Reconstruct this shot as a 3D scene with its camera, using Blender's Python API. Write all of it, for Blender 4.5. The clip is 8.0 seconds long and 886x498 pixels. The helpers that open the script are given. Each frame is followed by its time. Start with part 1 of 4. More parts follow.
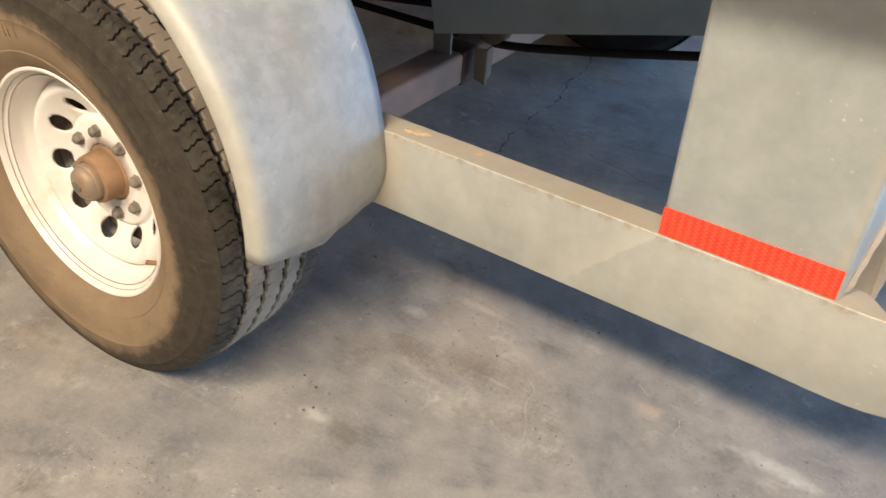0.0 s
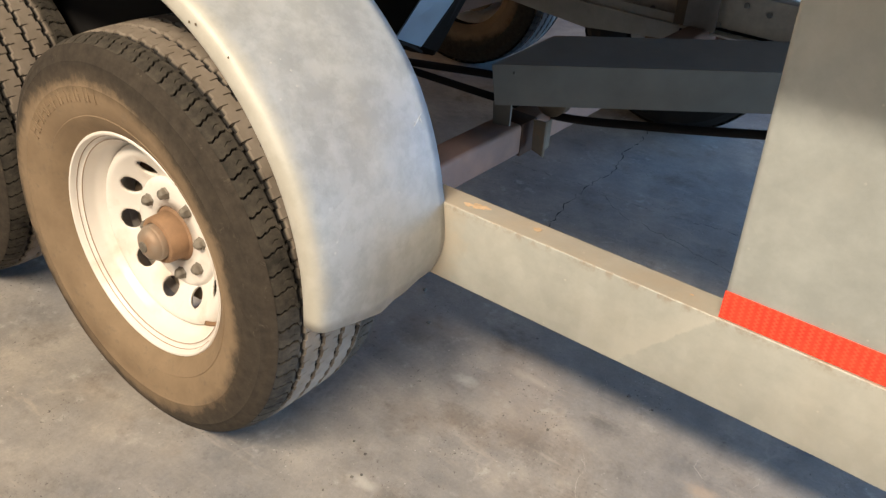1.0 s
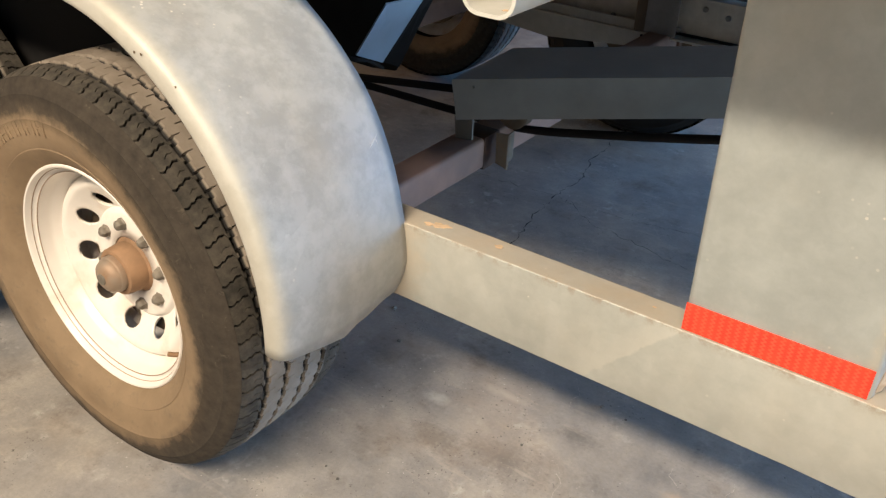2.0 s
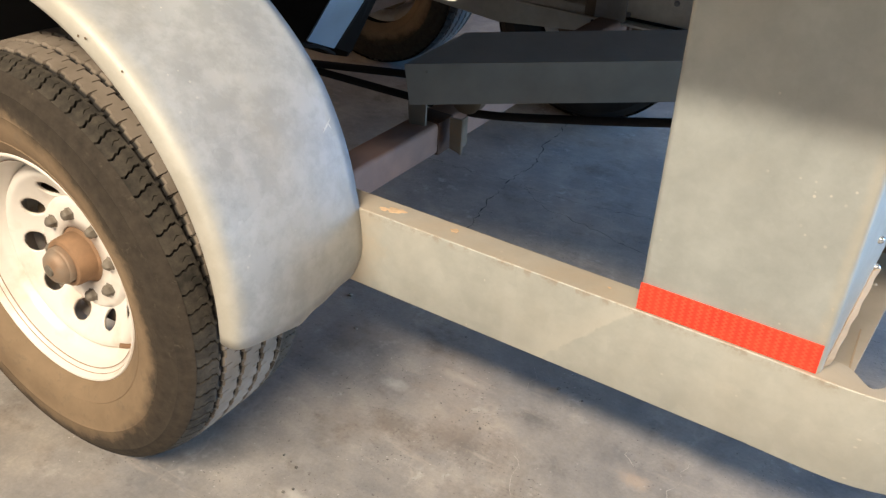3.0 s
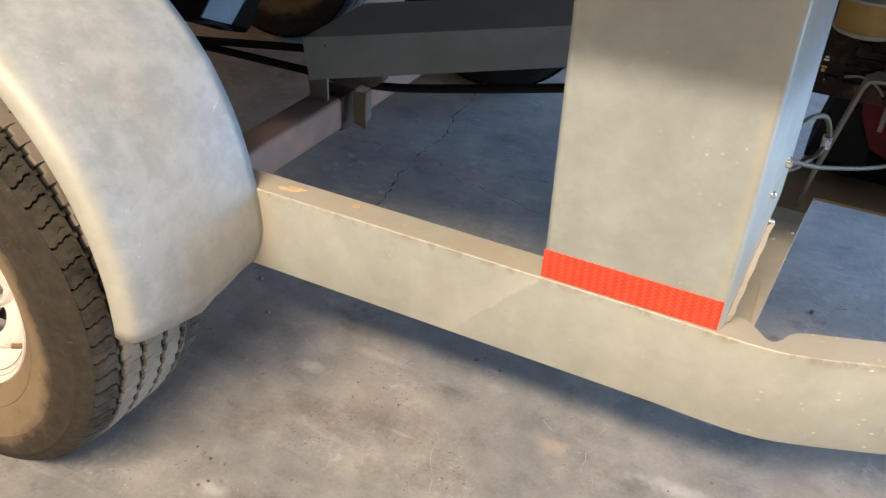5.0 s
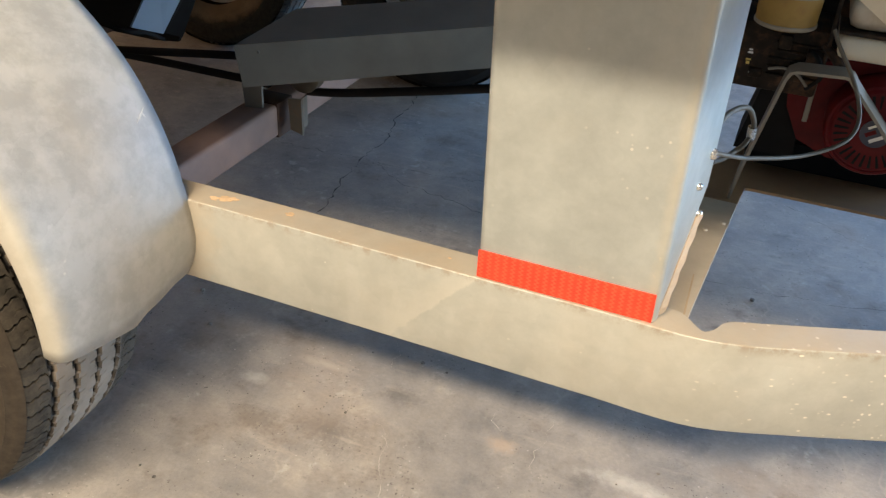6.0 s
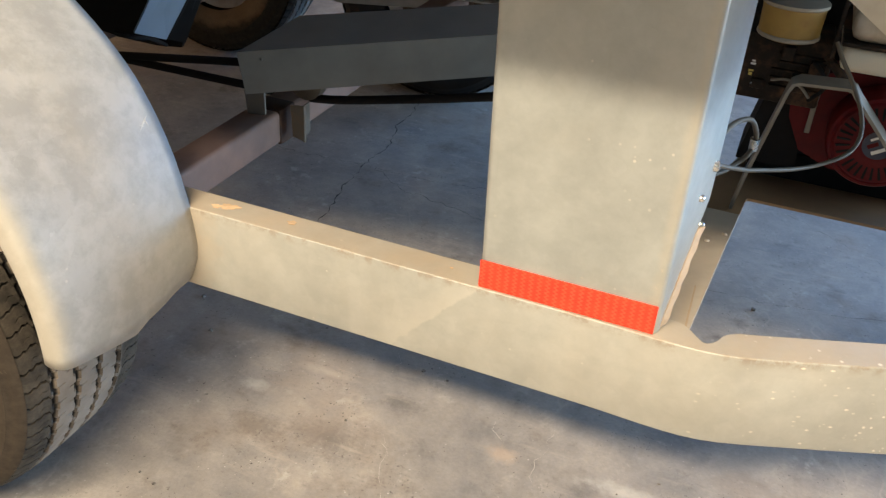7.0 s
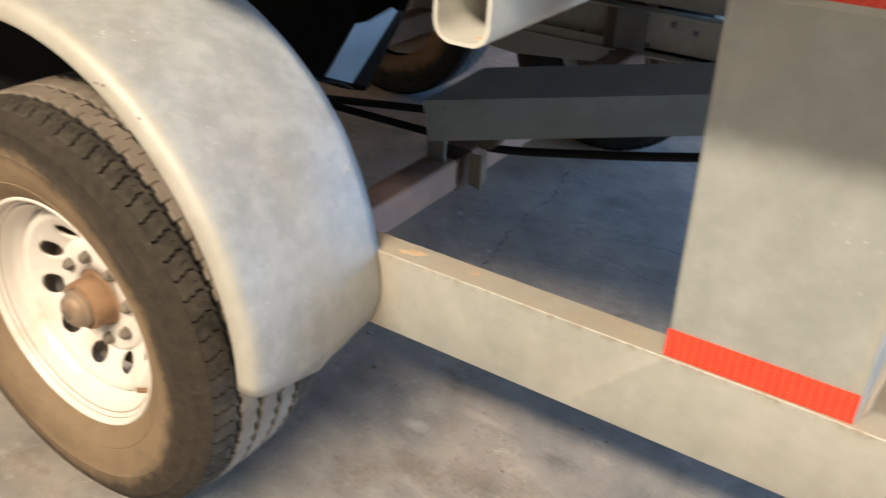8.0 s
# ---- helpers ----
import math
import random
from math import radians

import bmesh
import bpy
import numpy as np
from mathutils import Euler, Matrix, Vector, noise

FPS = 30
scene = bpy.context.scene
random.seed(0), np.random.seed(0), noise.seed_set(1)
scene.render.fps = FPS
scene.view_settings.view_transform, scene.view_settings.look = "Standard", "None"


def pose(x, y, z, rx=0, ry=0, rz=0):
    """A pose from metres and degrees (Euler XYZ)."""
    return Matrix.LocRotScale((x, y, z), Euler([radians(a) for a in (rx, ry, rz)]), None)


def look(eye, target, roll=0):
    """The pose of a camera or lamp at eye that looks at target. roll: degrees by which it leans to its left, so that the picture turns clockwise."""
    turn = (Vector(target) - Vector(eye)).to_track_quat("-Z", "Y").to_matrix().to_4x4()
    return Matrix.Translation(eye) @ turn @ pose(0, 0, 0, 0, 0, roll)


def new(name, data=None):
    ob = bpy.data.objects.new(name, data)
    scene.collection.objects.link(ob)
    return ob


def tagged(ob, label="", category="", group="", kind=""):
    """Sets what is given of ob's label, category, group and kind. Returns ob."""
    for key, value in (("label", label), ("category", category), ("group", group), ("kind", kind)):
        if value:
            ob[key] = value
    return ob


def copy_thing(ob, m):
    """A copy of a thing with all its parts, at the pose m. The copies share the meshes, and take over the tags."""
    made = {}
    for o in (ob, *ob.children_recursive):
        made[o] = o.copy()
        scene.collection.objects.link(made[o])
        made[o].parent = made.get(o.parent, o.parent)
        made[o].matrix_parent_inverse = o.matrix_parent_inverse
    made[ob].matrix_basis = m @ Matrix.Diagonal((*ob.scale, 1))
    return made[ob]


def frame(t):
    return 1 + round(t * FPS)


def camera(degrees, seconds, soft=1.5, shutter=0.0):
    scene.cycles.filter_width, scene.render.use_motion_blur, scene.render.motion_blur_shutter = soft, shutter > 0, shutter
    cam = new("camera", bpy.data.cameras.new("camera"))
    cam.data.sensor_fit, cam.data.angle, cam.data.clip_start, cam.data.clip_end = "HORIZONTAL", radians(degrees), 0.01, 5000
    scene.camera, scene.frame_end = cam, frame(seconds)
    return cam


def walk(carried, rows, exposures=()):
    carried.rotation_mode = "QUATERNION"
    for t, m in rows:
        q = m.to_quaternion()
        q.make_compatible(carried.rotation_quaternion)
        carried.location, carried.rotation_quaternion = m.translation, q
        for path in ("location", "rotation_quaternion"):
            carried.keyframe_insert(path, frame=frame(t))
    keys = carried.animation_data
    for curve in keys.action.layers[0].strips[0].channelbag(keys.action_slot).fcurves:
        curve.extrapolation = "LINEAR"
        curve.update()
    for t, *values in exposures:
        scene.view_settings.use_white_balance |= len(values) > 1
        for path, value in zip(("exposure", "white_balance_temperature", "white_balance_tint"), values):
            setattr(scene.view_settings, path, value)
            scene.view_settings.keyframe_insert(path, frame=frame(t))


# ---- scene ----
cam = camera(54.45, 8.0, soft=1.25, shutter=0.4)
PATH = [
    (0, (0.2764, -1.0277, 1.2187), (-0.3682, 0.0219, 0.3627), 4.43),
    (0.5, (0.2665, -1.0354, 1.2293), (-0.4448, 0.0049, 0.4158), 4.23),
    (1, (0.2599, -1.0312, 1.2409), (-0.4890, 0.0110, 0.4644), 4.18),
    (1.5, (0.2562, -1.0186, 1.2506), (-0.4841, 0.0435, 0.4930), 3.72),
    (1.7, (0.2642, -1.0059, 1.2519), (-0.4725, 0.0583, 0.4937), 3.10),
    (2.8, (0.2727, -0.9925, 1.2459), (-0.4001, 0.1034, 0.4737), 3.02),
    (3, (0.2683, -0.9989, 1.2446), (-0.3845, 0.1067, 0.4690), 3.53),
    (3.5, (0.2656, -1.0014, 1.2400), (-0.3663, 0.1085, 0.4535), 3.96),
    (4, (0.2680, -0.9942, 1.2387), (-0.3361, 0.1253, 0.4438), 4.01),
    (4.5, (0.2761, -0.9747, 1.2360), (-0.2894, 0.1619, 0.4370), 3.76),
    (5, (0.2862, -0.9619, 1.2332), (-0.2406, 0.1877, 0.4264), 3.56),
    (5.2, (0.2892, -0.9602, 1.2363), (-0.2209, 0.1952, 0.4270), 3.48),
    (6.3, (0.3126, -0.9431, 1.2301), (-0.1341, 0.2469, 0.4338), 3.27),
    (6.5, (0.3089, -0.9432, 1.2366), (-0.1357, 0.2463, 0.4383), 3.38),
    (7, (0.3058, -0.9429, 1.2371), (-0.1534, 0.2456, 0.4456), 3.49),
    (7.5, (0.2873, -0.9475, 1.2418), (-0.2456, 0.2214, 0.4674), 3.26),
    (8, (0.2453, -0.9723, 1.2566), (-0.4468, 0.1341, 0.5171), 2.43),
]
walk(cam, [(t, look(eye, target, roll)) for t, eye, target, roll in PATH],
     [(0, -0.06, 6340, 7), (3.0, -0.01, 6270, 7), (5.0, 0.04, 6400, 7), (6.3, 0.12, 6820, 7), (7.2, 0.14, 6820, 7), (8.0, -0.02, 6400, 7)])

# ---- light: open-fronted shed, lamps added at unseen openings, warm roof strip, blue side doors ----
SUN_TRAVEL = Vector((-0.20, 0.45, -0.87)).normalized()
world = bpy.data.worlds.new("sky")
scene.world = world
world.use_nodes = True
wn = world.node_tree
sky = wn.nodes.new("ShaderNodeTexSky")
sky.sky_type = "NISHITA"
sky.sun_disc = False
sky.sun_elevation = math.asin(-SUN_TRAVEL.z)
sky.sun_rotation = math.atan2(-SUN_TRAVEL.x, -SUN_TRAVEL.y)
wn.links.new(sky.outputs[0], wn.nodes["Background"].inputs[0])
wn.nodes["Background"].inputs[1].default_value = 0.035
sun_data = bpy.data.lights.new("sun", "SUN")
sun_data.energy = 3.0
sun_data.angle = radians(0.6)
sun_data.color = (1.0, 0.835, 0.65)
sun = new("sun", sun_data)
sun.matrix_world = look((0, -6, 6), Vector((0, -6, 6)) + SUN_TRAVEL)


def added_area_light(name, w, h, power, color, eye, target):
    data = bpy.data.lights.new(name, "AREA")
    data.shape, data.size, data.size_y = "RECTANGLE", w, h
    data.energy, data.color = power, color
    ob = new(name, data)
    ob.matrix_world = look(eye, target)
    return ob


# wide warm key lamp; the roof strip around it is added
added_area_light("added_front_strip", 5.2, 0.50, 1000, (1.0, 0.825, 0.640), (0.35, -4.80, 5.46), (0.0, 0.0, 0.40))
added_area_light("east_door_sky", 3.4, 1.5, 510, (0.55, 0.75, 1.0), (5.9, 2.8, 0.95), (0.0, 0.4, 0.8))
added_area_light("north_door_sky", 4.2, 2.8, 360, (0.10, 0.39, 1.0), (3.6, 4.9, 1.6), (0.2, 0.6, 0.5))
# roof fill lamp added to brighten the floor at the right
added_area_light("added_roof_fill", 1.6, 2.4, 40, (0.93, 0.92, 1.0), (2.4, 2.6, 5.45), (2.4, 2.6, 0.0))
# low warm fill added to brown the floor behind the axle
added_area_light("added_warm_west_fill", 3.6, 1.1, 130, (1.0, 0.58, 0.29), (-6.9, 2.6, 0.70), (0.0, 2.6, 0.4))


# ---- materials ----
class Mat:
    """A small node graph round one Principled shader."""

    def __init__(self, name, rough=0.5, metal=0.0, color=(0.5, 0.5, 0.5)):
        self.m = bpy.data.materials.new(name)
        self.m.use_nodes = True
        self.t = self.m.node_tree
        self.p = self.t.nodes["Principled BSDF"]
        self.p.inputs["Base Color"].default_value = (*color, 1)
        self.p.inputs["Roughness"].default_value = rough
        self.p.inputs["Metallic"].default_value = metal
        self.co = self.t.nodes.new("ShaderNodeTexCoord").outputs["Object"]

    def link(self, a, b):
        self.t.links.new(a, b)

    def mapped(self, scale):
        n = self.t.nodes.new("ShaderNodeMapping")
        n.inputs["Scale"].default_value = scale if isinstance(scale, tuple) else (scale,) * 3
        self.link(self.co, n.inputs[0])
        return n.outputs[0]

    def noise(self, scale, detail=4, rough=0.55, stretch=(1, 1, 1), distort=0.0):
        n = self.t.nodes.new("ShaderNodeTexNoise")
        n.inputs["Scale"].default_value = scale
        n.inputs["Detail"].default_value = detail
        n.inputs["Roughness"].default_value = rough
        n.inputs["Distortion"].default_value = distort
        self.link(self.mapped(stretch), n.inputs["Vector"])
        return n.outputs["Fac"]

    def voronoi(self, scale, feature="F1", out="Distance"):
        n = self.t.nodes.new("ShaderNodeTexVoronoi")
        n.feature = feature
        n.inputs["Scale"].default_value = scale
        self.link(self.co, n.inputs["Vector"])
        return n.outputs[out]

    def ramp(self, fac, stops):
        n = self.t.nodes.new("ShaderNodeValToRGB")
        e = n.color_ramp.elements
        while len(e) < len(stops):
            e.new(0.5)
        for el, (pos, c) in zip(e, stops):
            el.position = pos
            el.color = (*(c if isinstance(c, tuple) else (c, c, c)), 1)
        self.link(fac, n.inputs[0])
        return n.outputs[0]

    def mix(self, fac, a, b, mode="MIX"):
        n = self.t.nodes.new("ShaderNodeMix")
        n.data_type = "RGBA"
        n.blend_type = mode
        for sock, v in ((n.inputs["Factor"], fac), (n.inputs["A"], a), (n.inputs["B"], b)):
            if isinstance(v, (int, float)):
                sock.default_value = v
            elif isinstance(v, tuple):
                sock.default_value = (*v, 1)
            else:
                self.link(v, sock)
        return n.outputs["Result"]

    def random(self):
        return self.t.nodes.new("ShaderNodeObjectInfo").outputs["Random"]

    def math(self, op, a, b=0.0):
        n = self.t.nodes.new("ShaderNodeMath")
        n.operation = op
        for sock, v in zip(n.inputs, (a, b)):
            if isinstance(v, (int, float)):
                sock.default_value = v
            else:
                self.link(v, sock)
        return n.outputs[0]

    def axis(self, which):
        n = self.t.nodes.new("ShaderNodeSeparateXYZ")
        self.link(self.co, n.inputs[0])
        return n.outputs[which]

    def color(self, c):
        self.link(c, self.p.inputs["Base Color"])
        return self

    def rough(self, c):
        self.link(c, self.p.inputs["Roughness"])
        return self

    def bump(self, h, strength=0.2, dist=0.002):
        n = self.t.nodes.new("ShaderNodeBump")
        n.inputs["Strength"].default_value = strength
        n.inputs["Distance"].default_value = dist
        self.link(h, n.inputs["Height"])
        self.link(n.outputs[0], self.p.inputs["Normal"])
        return self


def galvanized(name, tint=(0.425, 0.435, 0.40), metal=0.35, rough=0.48, mottle=0.35, seam=False, crisp=0.0, fold=False, lip=False):
    g = Mat(name, metal=metal)
    cells = g.voronoi(38, out="Color")
    bw = g.t.nodes.new("ShaderNodeRGBToBW")
    g.link(cells, bw.inputs[0])
    cloud = g.noise(5, 5)
    fine = g.noise(60, 4)
    base = g.mix(g.ramp(cloud, [(0.3, 0.0), (0.7, 1.0)]), tuple(v * 0.88 for v in tint), tuple(v * 1.08 for v in tint))
    base = g.mix(0.035, base, g.ramp(bw.outputs[0], [(0.2, 0.25), (0.8, 0.75)]), "OVERLAY")
    patch = g.ramp(g.noise(21, 5, 0.65), [(0.36 + 0.08 * crisp, 0.40), (0.64 - 0.08 * crisp, 0.60)])
    base = g.mix(mottle, base, patch, "OVERLAY")
    dust = g.ramp(g.noise(2.2, 6, 0.65), [(0.48, 0.0), (0.72, 0.5)])
    base = g.mix(dust, base, (0.48, 0.44, 0.36))
    streak = g.ramp(g.noise(14, 3, 0.6, (1, 1, 0.12)), [(0.60, 0.0), (0.78, 0.25)])
    base = g.mix(streak, base, (0.62, 0.62, 0.58))
    spot = g.ramp(g.voronoi(70), [(0.10, 1.0), (0.17, 0.0)])
    where = g.ramp(g.noise(7, 3, 0.6), [(0.56, 0.0), (0.66, 0.75)])
    base = g.mix(g.math("MULTIPLY", spot, where), base, (0.80, 0.76, 0.66))
    if crisp:   # zinc spangle in flat, sharply bounded flakes
        flake = g.t.nodes.new("ShaderNodeTexVoronoi")
        flake.inputs["Scale"].default_value = 30
        g.link(g.mix(0.05, g.co, g.noise(16, 4, 0.7)), flake.inputs["Vector"])
        tone = g.t.nodes.new("ShaderNodeRGBToBW")
        g.link(flake.outputs["Color"], tone.inputs[0])
        base = g.mix(g.math("MULTIPLY", g.ramp(g.noise(6, 4, 0.6), [(0.40, 0.0), (0.60, 1.0)]), 0.22 * crisp), base, g.ramp(tone.outputs[0], [(0.25, 0.30), (0.75, 0.72)]), "OVERLAY")
    if lip:   # warm light on the rolled outer edge, put into the colour as cream
        edge = g.math("ADD", g.axis(1), g.math("MULTIPLY", g.math("SUBTRACT", g.noise(18, 5, 0.7), 0.5), 0.03))
        base = g.mix(g.ramp(g.math("ADD", edge, 0.5), [(0.215, 0.50), (0.240, 0.0)]), base, (0.54, 0.49, 0.37))
    if fold:   # tan band along the outer fold, and flecks of tan dust low on the face
        wob = g.math("MULTIPLY", g.math("SUBTRACT", g.noise(40, 5, 0.7), 0.5), 0.022)
        band = g.ramp(g.math("MULTIPLY", g.math("ADD", g.math("SUBTRACT", g.axis(0), 0.20), wob), 12.0), [(0.30, 0.0), (0.41, 0.30), (0.47, 0.30), (0.53, 0.0)])
        base = g.mix(band, base, (0.56, 0.50, 0.39))
        fleck = g.math("MULTIPLY", g.ramp(g.noise(75, 4, 0.65), [(0.62, 0.0), (0.70, 0.8)]), g.ramp(g.axis(2), [(0.62, 1.0), (0.74, 0.0)]))
        base = g.mix(g.math("MULTIPLY", fleck, g.ramp(g.noise(11, 3), [(0.45, 0.0), (0.60, 1.0)])), base, (0.66, 0.58, 0.44))
        # brown tint low on the right return stands in for its dimmer light
        low = g.math("MULTIPLY", g.ramp(g.math("MULTIPLY", g.axis(0), 2.0), [(0.486, 0.0), (0.494, 1.0)]), g.ramp(g.math("ADD", g.axis(2), wob), [(0.66, 0.75), (0.80, 0.0)]))
        base = g.mix(low, base, (0.36, 0.30, 0.22))
    if seam:   # a paler band slanting down the face beside the upright
        d = g.math("ADD", g.axis(0), g.math("MULTIPLY", g.math("SUBTRACT", 0.565, g.axis(2)), 0.91))
        d = g.math("ADD", d, g.math("MULTIPLY", g.math("SUBTRACT", fine, 0.5), 0.02))
        wash = g.ramp(g.math("ADD", g.math("MULTIPLY", d, 6.0), 0.6), [(0.30, 0.0), (0.585, 0.32), (0.61, 0.0)])
        base = g.mix(wash, base, (0.66, 0.63, 0.54))
        nz = g.t.nodes.new("ShaderNodeSeparateXYZ")   # settled dust on the flange
        g.link(g.t.nodes.new("ShaderNodeNewGeometry").outputs["Normal"], nz.inputs[0])
        settled = g.math("MULTIPLY", g.ramp(nz.outputs[2], [(0.75, 0.0), (0.98, 0.75)]), g.ramp(g.noise(9, 5, 0.65), [(0.30, 0.45), (0.65, 1.0)]))
        base = g.mix(settled, base, (0.52, 0.425, 0.31))
        weld = g.math("ADD", g.axis(0), g.math("MULTIPLY", g.math("SUBTRACT", g.noise(13, 5, 0.7), 0.5), 0.16))
        base = g.mix(g.ramp(g.math("ADD", weld, 0.9), [(0.40, 0.6), (0.47, 0.0)]), base, (0.56, 0.46, 0.33))
        fold_dirt = g.math("MULTIPLY", g.ramp(g.axis(2), [(0.5490, 0.0), (0.5630, 1.0)]), g.ramp(g.noise(34, 5, 0.7), [(0.47, 0.0), (0.60, 0.60)]))
        fold_dirt = g.math("MULTIPLY", fold_dirt, g.ramp(nz.outputs[2], [(0.70, 1.0), (0.97, 0.06)]))
        base = g.mix(fold_dirt, base, (0.30, 0.225, 0.155))   # grime broken along the upper fold
        chip = g.t.nodes.new("ShaderNodeTexVoronoi")
        chip.inputs["Scale"].default_value = 1.0
        g.link(g.mapped((52.0, 52.0, 95.0)), chip.inputs["Vector"])
        chip = g.ramp(chip.outputs["Distance"], [(0.10, 1.0), (0.20, 0.0)])
        some = g.ramp(g.noise(26, 3, 0.6), [(0.50, 0.0), (0.58, 0.85)])
        bent = g.ramp(g.axis(0), [(0.29, 0.0), (0.36, 1.0)])
        base = g.mix(g.math("MULTIPLY", g.math("MULTIPLY", chip, some), bent), base, (0.86, 0.80, 0.68))
    g.color(base)
    g.rough(g.ramp(g.mix(0.5, cloud, fine), [(0.25, rough - 0.10), (0.75, rough + 0.14)]))
    return g.bump(g.mix(0.4, fine, cloud), 0.12, 0.0015).m


GALV = galvanized("galvanized_steel")
# zinc copy darkened for the deck, cutting light bounced beneath it
GALV_DARK = galvanized("darkened_galvanized_steel", (0.20, 0.205, 0.205), 0.4, 0.5)


def make_concrete():
    c = Mat("concrete_floor", 0.8)
    big = c.noise(0.9, 5, 0.6)
    mid = c.noise(3.6, 7, 0.66)
    small = c.noise(15, 6, 0.68)
    fine = c.noise(130, 5, 0.75)
    base = c.mix(c.ramp(big, [(0.34, 0.0), (0.66, 1.0)]), (0.264, 0.247, 0.226), (0.343, 0.321, 0.295))
    base = c.mix(c.ramp(mid, [(0.34, 0.0), (0.66, 1.0)]), c.mix(1.0, base, (0.72, 0.74, 0.78), "MULTIPLY"), c.mix(1.0, base, (1.18, 1.13, 1.05), "MULTIPLY"))
    base = c.mix(0.45, base, c.ramp(small, [(0.3, 0.34), (0.7, 0.66)]), "OVERLAY")
    base = c.mix(0.24, base, c.ramp(fine, [(0.3, 0.28), (0.7, 0.72)]), "OVERLAY")
    speck = c.math("MULTIPLY", c.ramp(c.voronoi(60), [(0.07, 1.0), (0.12, 0.0)]), c.ramp(c.noise(5, 3), [(0.50, 0.0), (0.62, 0.7)]))
    base = c.mix(speck, base, (0.62, 0.58, 0.52))
    stain = c.math("MULTIPLY", c.ramp(c.noise(4.2, 6, 0.7), [(0.52, 0.0), (0.64, 1.0)]), c.ramp(small, [(0.40, 0.0), (0.60, 0.75)]))
    base = c.mix(stain, base, (0.13, 0.115, 0.10))
    pale = c.math("MULTIPLY", c.ramp(c.noise(6.5, 5, 0.66), [(0.55, 0.0), (0.66, 1.0)]), c.ramp(c.noise(40, 4, 0.6), [(0.50, 0.0), (0.66, 0.5)]))
    base = c.mix(pale, base, (0.56, 0.53, 0.48))
    worn = c.noise(7.0, 7, 0.74)
    base = c.mix(c.ramp(worn, [(0.30, 0.75), (0.44, 0.0)]), base, c.mix(1.0, base, (0.62, 0.60, 0.58), "MULTIPLY"))
    base = c.mix(c.ramp(worn, [(0.57, 0.0), (0.70, 0.6)]), base, c.mix(1.0, base, (1.30, 1.27, 1.22), "MULTIPLY"))
    pit = c.math("MULTIPLY", c.ramp(c.noise(120, 3, 0.6), [(0.62, 0.0), (0.67, 0.8)]), c.ramp(c.noise(5.5, 5, 0.66), [(0.48, 0.0), (0.60, 1.0)]))
    base = c.mix(pit, base, (0.07, 0.062, 0.055))
    # stains and chalk smears, each with its own place on the slab
    x, y = c.axis(0), c.axis(1)
    rag = c.math("ADD", c.math("MULTIPLY", c.math("SUBTRACT", c.noise(22, 6, 0.72), 0.5), 2.6), c.math("MULTIPLY", c.math("SUBTRACT", fine, 0.5), 1.2))
    for cx, cy, rx, ry, tone, amount in ((-0.006, 0.263, 0.035, 0.020, (0.56, 0.40, 0.27), 0.45), (-0.555, 0.222, 0.030, 0.018, (0.60, 0.57, 0.52), 0.6),
                                         (-0.443, 0.327, 0.070, 0.012, (0.58, 0.50, 0.42), 0.5), (0.245, 0.265, 0.085, 0.022, (0.60, 0.57, 0.51), 0.6),
                                         (-0.518, -0.149, 0.030, 0.014, (0.62, 0.58, 0.52), 0.5), (-0.483, 0.120, 0.060, 0.040, (0.085, 0.075, 0.065), 0.6),
                                         (-0.339, 0.151, 0.085, 0.045, (0.095, 0.082, 0.07), 0.55), (-0.741, 0.269, 0.045, 0.035, (0.09, 0.085, 0.08), 0.55),
                                         (-0.435, -0.149, 0.045, 0.040, (0.10, 0.085, 0.07), 0.6), (-0.250, 0.306, 0.050, 0.022, (0.10, 0.09, 0.08), 0.5)):
        dx = c.math("MULTIPLY", c.math("SUBTRACT", x, cx), 1 / rx)
        dy = c.math("MULTIPLY", c.math("SUBTRACT", y, cy), 1 / ry)
        d = c.math("ADD", c.math("SQRT", c.math("ADD", c.math("MULTIPLY", dx, dx), c.math("MULTIPLY", dy, dy))), rag)
        base = c.mix(c.ramp(c.math("MULTIPLY", d, 0.4), [(0.10, amount * 0.85), (0.52, 0.0)]), base, tone)
    # pale hairline veins and trowel streaks, in patches
    vein = c.math("MULTIPLY", c.ramp(c.noise(3.6, 4, 0.56, (1.0, 0.55, 1.0)), [(0.487, 0.0), (0.498, 0.30), (0.509, 0.0)]), c.ramp(c.noise(3.1, 4, 0.6), [(0.52, 0.0), (0.62, 1.0)]))
    base = c.mix(vein, base, (0.50, 0.43, 0.355))
    trowel = c.math("MULTIPLY", c.ramp(c.noise(16, 5, 0.7, (0.35, 1.6, 1.0)), [(0.56, 0.0), (0.68, 0.40)]), c.ramp(c.noise(2.6, 4, 0.6), [(0.44, 0.0), (0.58, 1.0)]))
    base = c.mix(trowel, base, (0.47, 0.40, 0.325))
    tan = c.ramp(c.noise(2.1, 4, 0.6), [(0.54, 0.0), (0.70, 0.40)])
    base = c.mix(tan, base, (0.40, 0.31, 0.235))
    c.color(base)
    c.rough(c.ramp(small, [(0.2, 0.60), (0.8, 0.85)]))
    return c.bump(c.mix(0.5, fine, small), 0.05, 0.002).m


CONCRETE = make_concrete()


